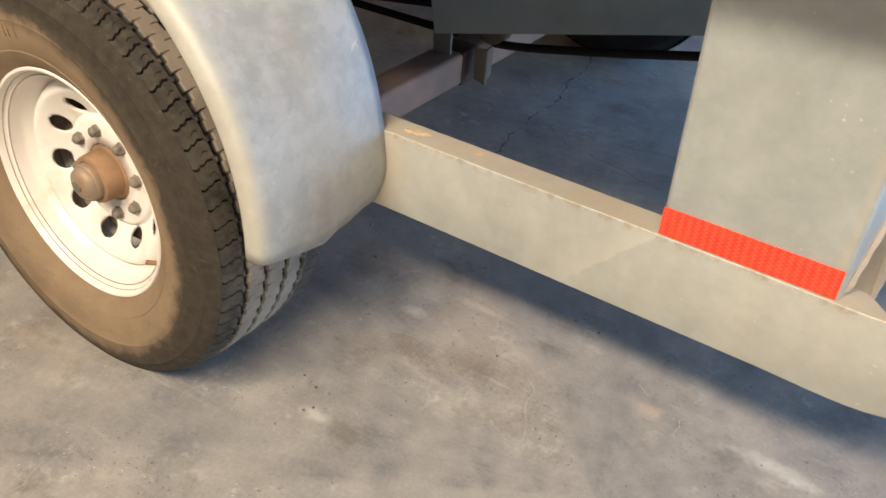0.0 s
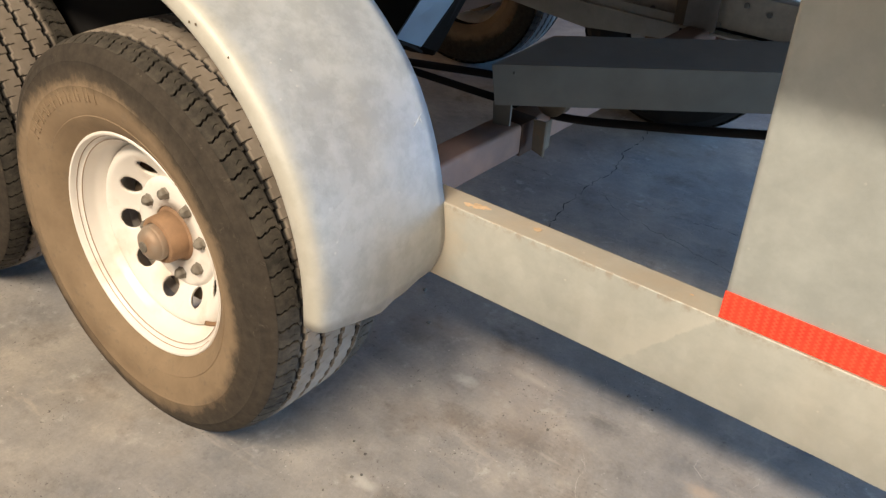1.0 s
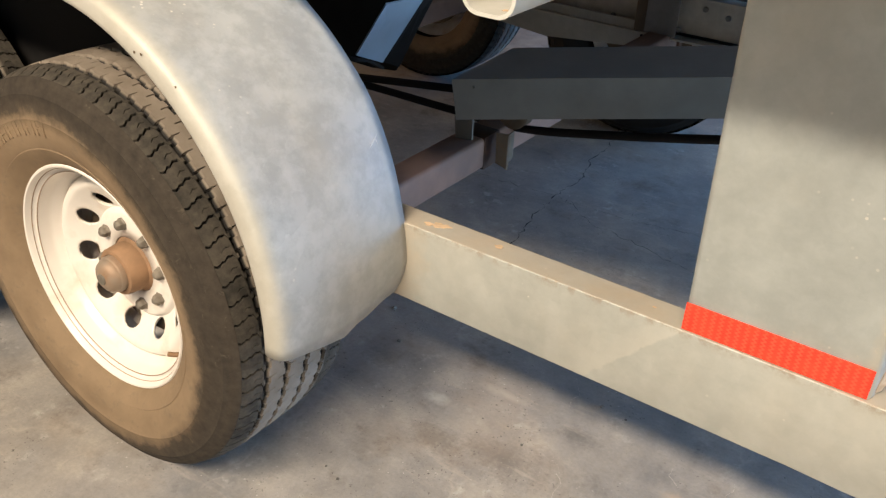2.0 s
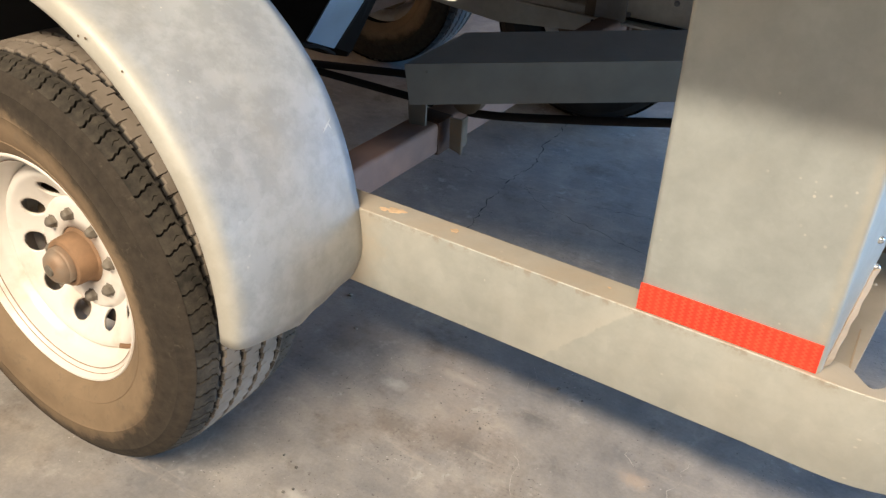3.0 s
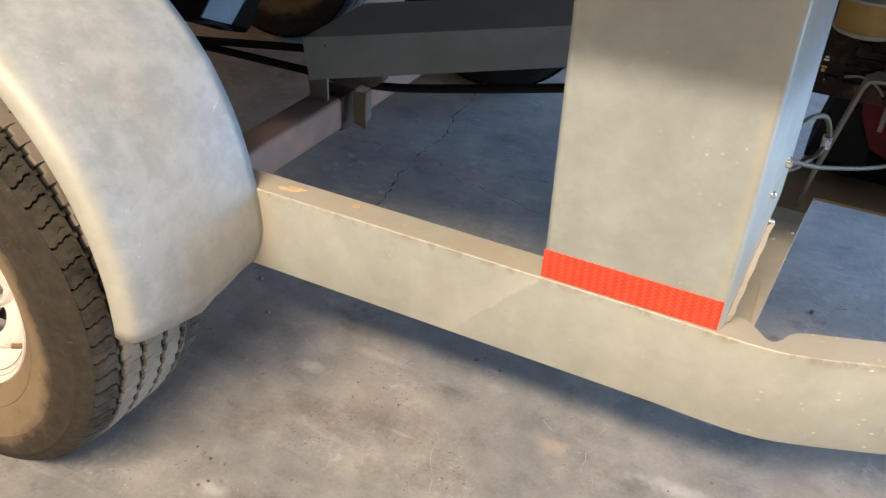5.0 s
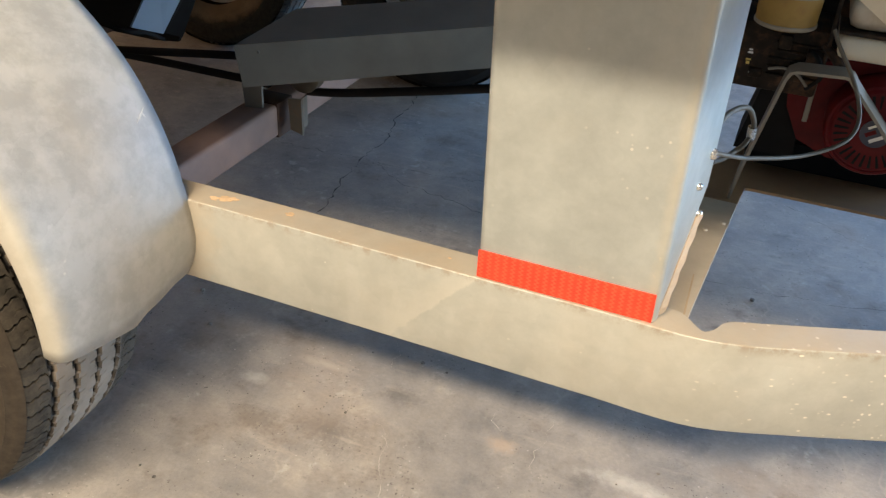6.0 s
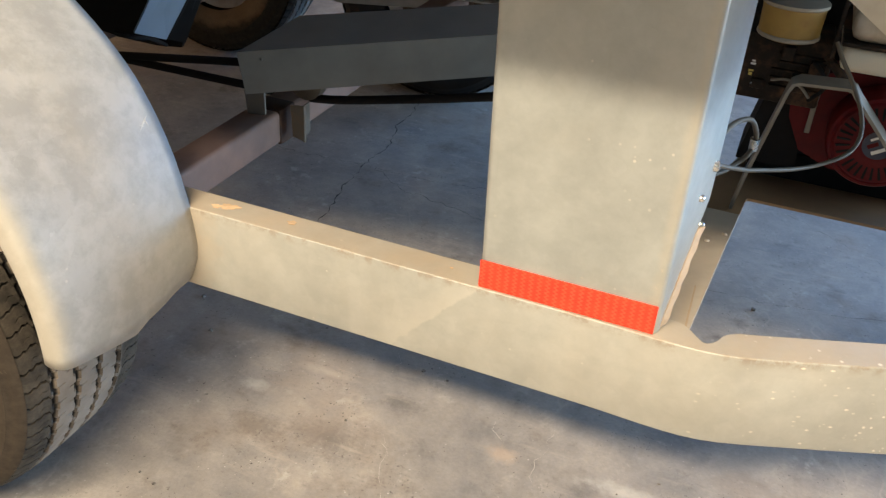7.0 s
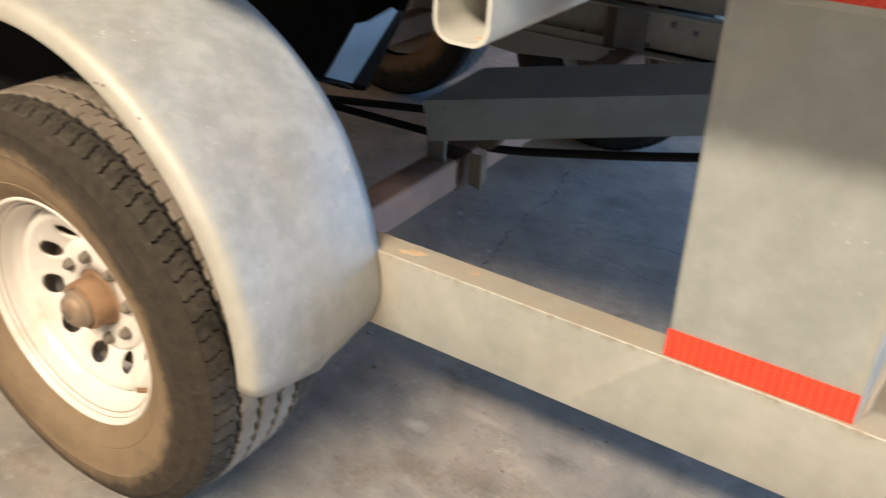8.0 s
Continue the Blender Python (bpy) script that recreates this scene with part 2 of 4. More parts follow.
def make_rubber(name, dusty):
    r = Mat(name, 0.8)
    n1 = r.noise(9, 5, 0.6)
    n2 = r.noise(45, 4, 0.6)
    base = r.mix(r.ramp(n1, [(0.35, 0.0), (0.65, 1.0)]), (0.010, 0.0095, 0.009), (0.020, 0.018, 0.016))
    dust = r.ramp(r.mix(0.35, n1, n2), [(0.44 - dusty * 0.16, 0.0), (0.72 - dusty * 0.10, min(1.0, 0.35 + dusty))])
    base = r.mix(dust, base, (0.25, 0.195, 0.135))
    r.color(base)
    return r.bump(n2, 0.25, 0.001).m


SHADED_RUBBER = make_rubber("shaded_tyre_rubber", -0.9)


def make_sidewall(name="muddy_tyre_sidewall", less=0.0):
    """Rubber whose sidewall carries a band of dry tan mud, thicker toward the rim."""
    r = Mat(name, 0.85)
    x, z = r.axis(0), r.axis(2)
    rad = r.math("SQRT", r.math("ADD", r.math("MULTIPLY", x, x), r.math("MULTIPLY", z, z)))
    n1 = r.noise(7, 5, 0.6)
    n2 = r.noise(55, 4, 0.65)
    n0 = r.noise(2.2, 3, 0.5)
    edge = r.math("ADD", r.math("ADD", rad, less), r.math("MULTIPLY", r.math("SUBTRACT", n1, 0.5), 0.045))
    edge = r.math("ADD", edge, r.math("MULTIPLY", r.math("SUBTRACT", n0, 0.5), 0.09))
    edge = r.math("ADD", edge, r.math("MULTIPLY", r.math("SUBTRACT", r.noise(24, 5, 0.7), 0.5), 0.05))
    edge = r.math("ADD", edge, r.math("ADD", r.math("MULTIPLY", x, 0.062), r.math("MULTIPLY", z, 0.040)))
    mud = r.ramp(edge, [(0.300, 1.0), (0.316, 0.60), (0.327, 0.12), (0.350, 0.03)])
    base = r.mix(r.ramp(n2, [(0.3, 0.0), (0.7, 1.0)]), (0.024, 0.020, 0.016), (0.050, 0.041, 0.031))
    scuff = r.ramp(r.noise(34, 4, 0.7, (1, 1, 1), 1.2), [(0.62, 0.0), (0.70, 0.35)])
    base = r.mix(scuff, base, (0.14, 0.115, 0.085))
    r.p.inputs["Specular IOR Level"].default_value = 0.25
    mudc = r.mix(r.ramp(n1, [(0.3, 0.0), (0.7, 1.0)]), (0.175, 0.122, 0.074), (0.275, 0.198, 0.122))
    mudc = r.mix(r.ramp(n2, [(0.55, 0.0), (0.75, 0.6)]), mudc, (0.15, 0.115, 0.08))
    r.color(r.mix(mud, base, mudc))
    return r.bump(r.mix(0.4, n2, n1), 0.3, 0.0015).m


SIDEWALL = make_sidewall()


def plain(name, c, rough=0.5, metal=0.0, vary=0.15, scale=18, bump=0.08, dirt=None, dirt_at=0.62, spec=0.5):
    m = Mat(name, rough, metal)
    m.p.inputs["Specular IOR Level"].default_value = spec
    n1, n2 = m.noise(scale, 5), m.noise(scale * 0.22, 4)
    base = m.mix(m.ramp(m.mix(0.5, n1, n2), [(0.35, 0.0), (0.65, 1.0)]), tuple(v * (1 - vary) for v in c), tuple(min(1, v * (1 + vary)) for v in c))
    if dirt:
        base = m.mix(m.ramp(m.mix(0.5, n1, n2), [(dirt_at - 0.08, 0.0), (dirt_at + 0.08, 0.8)]), base, dirt)
    m.color(base)
    m.rough(m.ramp(n1, [(0.2, max(0.05, rough - 0.08)), (0.8, min(1, rough + 0.1))]))
    return m.bump(n1, bump, 0.001).m


WHEEL_WHITE = plain("white_wheel_paint", (0.77, 0.72, 0.65), 0.35, 0, 0.06, 14, 0.04, (0.50, 0.38, 0.27), 0.60)
RUST = plain("rusty_hub_steel", (0.275, 0.165, 0.092), 0.75, 0.2, 0.35, 30, 0.3)
NUT = plain("dull_zinc_nut", (0.20, 0.175, 0.14), 0.65, 0.4, 0.3, 80, 0.2)
BOLT = plain("bright_zinc_bolt", (0.72, 0.72, 0.70), 0.25, 0.9, 0.1, 80, 0.1)
DARKSTEEL = plain("dark_grey_painted_steel", (0.125, 0.120, 0.105), 0.55, 0.2, 0.2, 14, 0.1, (0.16, 0.14, 0.12), 0.66)
# beam steel lightened for the top face, in place of light on it
LIT_TOP_STEEL = plain("lightened_top_steel", (0.25, 0.205, 0.16), 0.8, 0.0, 0.15, 10, 0.1, (0.19, 0.165, 0.14), 0.62)
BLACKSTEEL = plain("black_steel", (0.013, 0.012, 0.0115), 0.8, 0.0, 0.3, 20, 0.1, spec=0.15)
AXLE = plain("dusty_brown_axle", (0.195, 0.122, 0.092), 0.75, 0.1, 0.3, 12, 0.2, (0.10, 0.062, 0.043), 0.60)
RED = plain("red_engine_cover", (0.095, 0.0030, 0.0045), 0.5, 0, 0.3, 20, 0.1, (0.05, 0.008, 0.008), 0.60, spec=0.18)
CREAM = plain("cream_tank", (0.66, 0.60, 0.48), 0.5, 0, 0.12, 12, 0.1, (0.30, 0.20, 0.12), 0.6)
YELLOW = plain("yellow_filter", (0.31, 0.19, 0.040), 0.55, 0, 0.25, 22, 0.1, (0.19, 0.10, 0.028), 0.55)
GREYSTEEL = plain("grey_strap_steel", (0.22, 0.20, 0.17), 0.55, 0.3, 0.2, 25, 0.1)
CABLE = plain("grey_cable", (0.105, 0.088, 0.066), 0.6, 0, 0.25, 30, 0.1, spec=0.3)
BLUEPANEL = plain("smooth_grey_sheet", (0.40, 0.50, 0.60), 0.35, 0.4, 0.1, 8, 0.05)
SHEDWALL = plain("shed_wall_sheet", (0.24, 0.20, 0.16), 0.7, 0, 0.1, 3, 0.05)
LABELWHITE = plain("label_white", (0.75, 0.74, 0.70), 0.5, 0, 0.05)
LABELYELLOW = plain("label_yellow", (0.65, 0.48, 0.12), 0.5, 0, 0.05)
GRIT = plain("grey_brown_grit", (0.16, 0.145, 0.125), 0.95, 0, 0.7, 60, 0.3)
CRACK = plain("crack_shadow_grit", (0.045, 0.043, 0.04), 0.95, 0, 0.3, 60, 0.3)


def make_tape():
    t = Mat("red_reflective_tape", 0.30)
    n = t.noise(30, 3)
    x, z = t.axis(0), t.axis(2)
    sway = t.math("MULTIPLY", t.math("SINE", t.math("MULTIPLY", z, 1013.0)), 1.1)
    wave = t.math("SINE", t.math("ADD", t.math("MULTIPLY", x, 546.0), sway))
    bead = t.math("MULTIPLY", t.math("SINE", t.math("MULTIPLY", z, 1013.0)), t.math("SINE", t.math("MULTIPLY", x, 1092.0)))
    cell = t.ramp(t.math("ADD", t.math("MULTIPLY", wave, 0.32), t.math("ADD", t.math("MULTIPLY", bead, 0.20), 0.5)), [(0.15, 0.0), (0.85, 1.0)])
    c = t.mix(cell, (0.80, 0.030, 0.014), (0.92, 0.088, 0.042))
    t.color(t.mix(t.ramp(n, [(0.35, 0.0), (0.7, 0.3)]), c, (0.95, 0.10, 0.04)))
    return t.bump(cell, 0.25, 0.0005).m


TAPE = make_tape()
CAP = plain("worn_cap_steel", (0.30, 0.235, 0.175), 0.55, 0.3, 0.3, 22, 0.2, (0.26, 0.15, 0.08), 0.58)
RIMDIRT = plain("brown_dirt_line", (0.34, 0.24, 0.16), 0.8, 0, 0.3, 40, 0.1)
RUSTPATCH = plain("orange_rust", (0.62, 0.44, 0.27), 0.8, 0, 0.25, 90, 0.2)
PRIMER = plain("pale_cut_edge", (0.42, 0.31, 0.20), 0.6, 0.1, 0.15, 60, 0.2)
GALV_FENDER = galvanized("galvanized_mudguard", (0.425, 0.438, 0.440), 0.15, 0.50, 0.5, crisp=0.6, lip=True)
GALV_FENDER.node_tree.nodes["Principled BSDF"].inputs["Specular IOR Level"].default_value = 0.35
GALV_RAIL = galvanized("galvanized_rail", (0.455, 0.458, 0.415), 0.3, 0.58, 0.3, True)
GALV_RAIL.node_tree.nodes["Principled BSDF"].inputs["Specular IOR Level"].default_value = 0.35
PLATFORM = plain("dusty_brown_platform_steel", (0.30, 0.185, 0.095), 0.65, 0.1, 0.25, 14, 0.15, (0.15, 0.095, 0.055), 0.6)
ARM = plain("dusty_grey_brown_steel", (0.44, 0.375, 0.285), 0.6, 0.15, 0.18, 14, 0.15, (0.26, 0.20, 0.14), 0.62)
FAINTCRACK = plain("worn_crack_dirt", (0.14, 0.12, 0.10), 0.95, 0, 0.3, 60, 0.3)
PALECRACK = plain("pale_crack_dust", (0.50, 0.46, 0.40), 0.95, 0, 0.2, 60, 0.3)
GALV_PALE = galvanized("pale_galvanized_tube", (0.66, 0.65, 0.60), 0.2, 0.5)
DRUM = plain("dusty_brake_drum", (0.16, 0.115, 0.07), 0.8, 0.1, 0.3, 15, 0.2)
PULLEY = plain("dusty_pulley_steel", (0.115, 0.095, 0.07), 0.7, 0.3, 0.3, 30, 0.2, (0.16, 0.08, 0.04), 0.6)
GRIME = plain("oily_black_casting", (0.024, 0.016, 0.011), 0.7, 0.0, 0.5, 40, 0.4, (0.11, 0.055, 0.028), 0.58, spec=0.2)
AXLE_SHADE = plain("dark_rusty_axle_shade", (0.050, 0.026, 0.016), 0.85, 0.1, 0.4, 30, 0.3, (0.10, 0.045, 0.02), 0.6)
RIMGREY = plain("pale_filter_rim", (0.28, 0.25, 0.20), 0.45, 0.3, 0.15, 30, 0.1)
TANK = plain("grimy_cream_tank", (0.70, 0.63, 0.50), 0.5, 0, 0.10, 9, 0.1, (0.42, 0.30, 0.18), 0.66)
TANKTOP = plain("stained_cream_tank", (0.62, 0.54, 0.42), 0.5, 0, 0.15, 11, 0.1, (0.14, 0.08, 0.038), 0.43)
BADGE = plain("dark_badge", (0.03, 0.035, 0.06), 0.4, 0, 0.1, 20, 0.02)


def make_tread():
    """Dust on the rib tops, dark in the grooves and along the outer shoulders."""
    r = Mat("tyre_tread", 0.85)
    x, y, z = r.axis(0), r.axis(1), r.axis(2)
    rad = r.math("SQRT", r.math("ADD", r.math("MULTIPLY", x, x), r.math("MULTIPLY", z, z)))
    n1, n2 = r.noise(10, 5, 0.6), r.noise(60, 4, 0.65)
    dust = r.mix(r.ramp(n1, [(0.3, 0.0), (0.7, 1.0)]), (0.155, 0.124, 0.093), (0.275, 0.232, 0.183))
    dark = r.mix(r.ramp(n2, [(0.35, 0.0), (0.7, 1.0)]), (0.016, 0.015, 0.014), (0.030, 0.027, 0.024))
    block = r.mix(r.ramp(r.mix(0.5, n1, n2), [(0.38, 0.0), (0.64, 1.0)]), (0.026, 0.023, 0.018), (0.088, 0.074, 0.056))
    mid = r.math("SUBTRACT", r.math("ABSOLUTE", r.math("SUBTRACT", y, 0.0145)), r.math("MULTIPLY", r.math("SUBTRACT", n1, 0.5), 0.03))
    inner = r.ramp(r.math("MULTIPLY", mid, 8.0), [(0.55, 1.0), (0.63, 0.0)])
    crown = r.math("MULTIPLY", r.math("POWER", r.math("MULTIPLY", r.math("ABSOLUTE", r.math("SUBTRACT", y, 0.0145)), 8.264), 5.0), 0.0130)
    top = r.ramp(r.math("MULTIPLY", r.math("SUBTRACT", r.math("ADD", rad, crown), 0.3728), 40), [(0.50, 0.0), (0.63, 1.0)])
    r.p.inputs["Specular IOR Level"].default_value = 0.3
    r.color(r.mix(top, dark, r.mix(inner, block, dust)))
    return r.bump(n2, 0.3, 0.001).m


TREAD = make_tread()


# ---- builders ----
def link_mesh(name, bm, mat, smooth=None):
    me = bpy.data.meshes.new(name)
    bmesh.ops.recalc_face_normals(bm, faces=bm.faces[:])
    bm.to_mesh(me)
    bm.free()
    for m in mat if isinstance(mat, (list, tuple)) else [mat]:
        me.materials.append(m)
    if smooth is not None:
        me.polygons.foreach_set("use_smooth", [True] * len(me.polygons))
        me.set_sharp_from_angle(angle=radians(smooth))
    return me


def part(name, bm, mat, parent, label="", smooth=35):
    ob = new(name, link_mesh(name, bm, mat, smooth))
    ob.parent = parent
    if label:
        ob["label"] = label
    return ob


def thing(name, at, label, category, group="", kind=""):
    ob = new(name)
    ob.matrix_world = at if isinstance(at, Matrix) else Matrix.Translation(at)
    return tagged(ob, label, category, group, kind)


def solid(name, bm, mat, label, category, group="", kind="", at=None, smooth=35):
    ob = new(name, link_mesh(name, bm, mat, smooth))
    if at is not None:
        ob.matrix_world = at
    return tagged(ob, label, category, group, kind)


def box(x0, x1, y0, y1, z0, z1, bevel=0.0, bm=None):
    bm = bm or bmesh.new()
    r = bmesh.ops.create_cube(bm, size=1)
    vs = r["verts"]
    bmesh.ops.scale(bm, vec=(x1 - x0, y1 - y0, z1 - z0), verts=vs)
    bmesh.ops.translate(bm, vec=((x0 + x1) / 2, (y0 + y1) / 2, (z0 + z1) / 2), verts=vs)
    if bevel:
        es = list({e for v in vs for e in v.link_edges})
        bmesh.ops.bevel(bm, geom=es, offset=bevel, segments=2, affect="EDGES", profile=0.5)
    return bm


def slab(points, thick, bm=None):
    """A plate from a planar 3D outline, given its thickness vector."""
    bm = bm or bmesh.new()
    a = [bm.verts.new(p) for p in points]
    b = [bm.verts.new(Vector(p) + Vector(thick)) for p in points]
    n = len(a)
    bm.faces.new(a)
    bm.faces.new(b[::-1])
    for i in range(n):
        bm.faces.new((a[i], b[i], b[(i + 1) % n], a[(i + 1) % n]))
    return bm


def sweep(section, path, closed_section=True, up=(0, 0, 1), caps=True, bm=None):
    """Sweeps a 2D section (right, up) along a 3D path."""
    bm = bm or bmesh.new()
    path = [Vector(p) for p in path]
    rings = []
    for i, p in enumerate(path):
        d = (path[min(i + 1, len(path) - 1)] - path[max(i - 1, 0)]).normalized()
        right = d.cross(Vector(up)).normalized()
        u = right.cross(d).normalized()
        k = 1.0
        if 0 < i < len(path) - 1:
            a, b = (p - path[i - 1]).normalized(), (path[i + 1] - p).normalized()
            k = 1 / max(0.5, math.cos(a.angle(b, 0.0) / 2))
        rings.append([bm.verts.new(p + right * s * k + u * v) for s, v in section])
    n = len(section)
    for a, b in zip(rings, rings[1:]):
        for j in range(n if closed_section else n - 1):
            bm.faces.new((a[j], a[(j + 1) % n], b[(j + 1) % n], b[j]))
    if caps and closed_section:
        bm.faces.new(rings[0])
        bm.faces.new(rings[-1][::-1])
    return bm


def ring2d(r, n=12):
    return [(r * math.cos(2 * math.pi * i / n), r * math.sin(2 * math.pi * i / n)) for i in range(n)]


def rounded(w, h, r, n=4):
    """A rounded rectangle outline, centred."""
    out = []
    for cx, cy, a0 in ((w / 2 - r, h / 2 - r, 0), (-w / 2 + r, h / 2 - r, 90), (-w / 2 + r, -h / 2 + r, 180), (w / 2 - r, -h / 2 + r, 270)):
        for i in range(n + 1):
            a = radians(a0 + 90 * i / n)
            out.append((cx + r * math.cos(a), cy + r * math.sin(a)))
    return out


def curve_points(pts, n=8):
    """Catmull-Rom through the points."""
    pts = [Vector(p) for p in pts]
    ext = [2 * pts[0] - pts[1]] + pts + [2 * pts[-1] - pts[-2]]
    out = []
    for i in range(1, len(ext) - 2):
        p0, p1, p2, p3 = ext[i - 1:i + 3]
        for k in range(n):
            t = k / n
            out.append(0.5 * (2 * p1 + (p2 - p0) * t + (2 * p0 - 5 * p1 + 4 * p2 - p3) * t * t + (3 * p1 - p0 - 3 * p2 + p3) * t ** 3))
    out.append(pts[-1])
    return out


def lathe(profile, n=64, axis="Y", bm=None, closed=False):
    """Revolves (radius, along) about the Y axis."""
    bm = bm or bmesh.new()
    rings = []
    for r, y in profile:
        rings.append([bm.verts.new((r * math.cos(2 * math.pi * i / n), y, r * math.sin(2 * math.pi * i / n))) for i in range(n)] if r > 1e-6 else [bm.verts.new((0, y, 0))])
    pairs = list(zip(rings, rings[1:]))
    if closed:
        pairs.append((rings[-1], rings[0]))
    for a, b in pairs:
        if len(a) == 1 and len(b) == 1:
            continue
        for i in range(n):
            j = (i + 1) % n
            if len(a) == 1:
                bm.faces.new((a[0], b[i], b[j]))
            elif len(b) == 1:
                bm.faces.new((a[i], b[0], a[j]))
            else:
                bm.faces.new((a[i], b[i], b[j], a[j]))
    return bm


# ---- the shed: floor, with walls and roof added out of view ----
solid("floor", box(-40, 40, -40, 40, -0.2, 0.0), CONCRETE, "worn warm grey concrete shop floor with stains", "floor", kind="structure", smooth=None)
for nm, b in (("wall_north", (-7, 1.4, 5.0, 5.2, 0, 5.5)), ("wall_north_far", (5.8, 6, 5.0, 5.2, 0, 5.5)), ("wall_north_lintel", (1.4, 5.8, 5.0, 5.2, 3.1, 5.5)), ("wall_west", (-7.2, -7, -4, 0.7, 0, 5.5)), ("wall_west_far", (-7.2, -7, 4.5, 5.2, 0, 5.5)), ("wall_west_lintel", (-7.2, -7, 0.7, 4.5, 2.9, 5.5)),
              ("wall_east", (6, 6.2, -4, -3.7, 0, 5.5)), ("wall_east_far", (6, 6.2, 4.6, 5.2, 0, 5.5)), ("wall_east_lintel", (6, 6.2, -3.7, 4.6, 4.2, 5.5))):
    solid(nm, box(*b), SHEDWALL, "plain painted sheet wall added out of view round the lamps", "wall", kind="structure", smooth=None)
# unseen roof, gapped where the strip and roof lamps sit
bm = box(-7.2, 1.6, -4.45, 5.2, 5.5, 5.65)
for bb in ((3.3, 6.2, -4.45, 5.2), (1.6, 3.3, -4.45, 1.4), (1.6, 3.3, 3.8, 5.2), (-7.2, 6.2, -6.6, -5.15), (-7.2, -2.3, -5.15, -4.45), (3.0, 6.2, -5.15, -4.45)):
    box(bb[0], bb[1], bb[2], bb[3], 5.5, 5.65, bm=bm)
solid("ceiling", bm, SHEDWALL, "plain sheet roof added out of view, with gaps for the lamps", "ceiling", kind="structure", smooth=None)


# ---- the galvanized trailer ----
BEAM_TOP, BEAM_BOT = 0.565, 0.413
FAR_Y = 1.862
# far-side zinc copy, base lightened to offset the shade there
GALV_FAR = galvanized("lightened_far_galvanized", (0.50, 0.485, 0.43), 0.2, 0.6, 0.5)
trailer = thing("trailer", (0, 0, 0), "galvanized steel tandem trailer with white wheels parked on concrete", "trailer")


def rail_mesh(path, flip=1, notch_at=None, flange=0.046, flange_after=0.066):
    t, r = 0.006, 0.0035
    bm = bmesh.new()
    sec = [(flange, BEAM_BOT), (0.010, BEAM_BOT), (0.003, BEAM_BOT + 0.003), (0, BEAM_BOT + 0.010), (0, BEAM_TOP - r), (0.0005, BEAM_TOP - 0.0014), (0.0015, BEAM_TOP - 0.0004), (r, BEAM_TOP), (flange, BEAM_TOP),
           (flange, BEAM_TOP - t), (0.010, BEAM_TOP - t), (t, BEAM_TOP - 0.010), (t, BEAM_BOT + 0.010), (0.010, BEAM_BOT + t), (flange, BEAM_BOT + t)]
    fine = []
    for (x0, y0), (x1, y1) in zip(path, path[1:]):
        k = max(2, min(40, int(abs(x1 - x0) / 0.006))) if notch_at and 0.2 < x0 < 0.5 else 8
        fine += [(x0 + (x1 - x0) * i / k, y0 + (y1 - y0) * i / k) for i in range(k)]
    fine.append(path[-1])
    rings = []
    for i, (x, y) in enumerate(fine):
        a, b = fine[max(0, i - 1)], fine[min(len(fine) - 1, i + 1)]
        d = Vector((b[0] - a[0], b[1] - a[1], 0)).normalized()
        nrm = Vector((-d.y, d.x, 0)) * flip
        ring = []
        for s, z in sec:
            w = s
            if s > 0.03 and notch_at:
                k = max(0.0, min(1.0, (x - notch_at) / 0.050))
                k = k * k * (3 - 2 * k)
                w = s + (flange_after - flange) * k - 0.034 * math.exp(-((x - notch_at) / 0.024) ** 2)
            ring.append(bm.verts.new(Vector((x, y, z)) + nrm * w))
        rings.append(ring)
    n = len(sec)
    for a, b in zip(rings, rings[1:]):
        for j in range(n):
            bm.faces.new((a[j], a[(j + 1) % n], b[(j + 1) % n], b[j]))
    bm.faces.new(rings[0])
    bm.faces.new(rings[-1][::-1])
    return bm


rail = part("side_rail", rail_mesh([(-3.2, -0.004), (-0.5, -0.004), (0.18, -0.005), (0.25, -0.0075), (0.28, -0.0075), (0.305, -0.0065), (0.33, -0.003), (0.355, 0.003), (0.39, 0.0145), (0.425, 0.0275), (0.50, 0.0555), (1.7, 0.515)], notch_at=0.310, flange=0.052, flange_after=0.0515), GALV_RAIL, trailer, "channel side rail bent inward past the upright", smooth=28)
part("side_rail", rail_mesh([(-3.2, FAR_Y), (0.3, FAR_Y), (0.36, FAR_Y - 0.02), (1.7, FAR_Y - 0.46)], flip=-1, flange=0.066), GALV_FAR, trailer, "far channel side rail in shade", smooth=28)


def blob(x, y, z, rx, ry, seed, n=14, h=0.0006):
    """A thin uneven patch lying on a surface."""
    rnd = random.Random(seed)
    bm = bmesh.new()
    k = [rnd.uniform(0.65, 1.2) for _ in range(n)]
    pts = [(x + rx * k[i] * math.cos(2 * math.pi * i / n), y + ry * k[i] * math.sin(2 * math.pi * i / n), z) for i in range(n)]
    return slab(pts, (0, 0, h), bm)


for i, (x, y, rx, ry) in enumerate(((-0.432, 0.027, 0.012, 0.009), (-0.448, 0.020, 0.009, 0.006), (-0.419, 0.031, 0.008, 0.005), (-0.318, 0.030, 0.008, 0.006), (-0.052, 0.026, 0.003, 0.002))):
    part("rust_patch", blob(x, y - 0.003, BEAM_TOP + 0.0002 + 0.0003 * i, rx, ry, i), RUSTPATCH, rail, "small orange-brown rust patch", smooth=None)

POST_W = 0.246
GALV_POST = galvanized("galvanized_upright", (0.43, 0.452, 0.430), 0.40, 0.40, 0.35, fold=True)


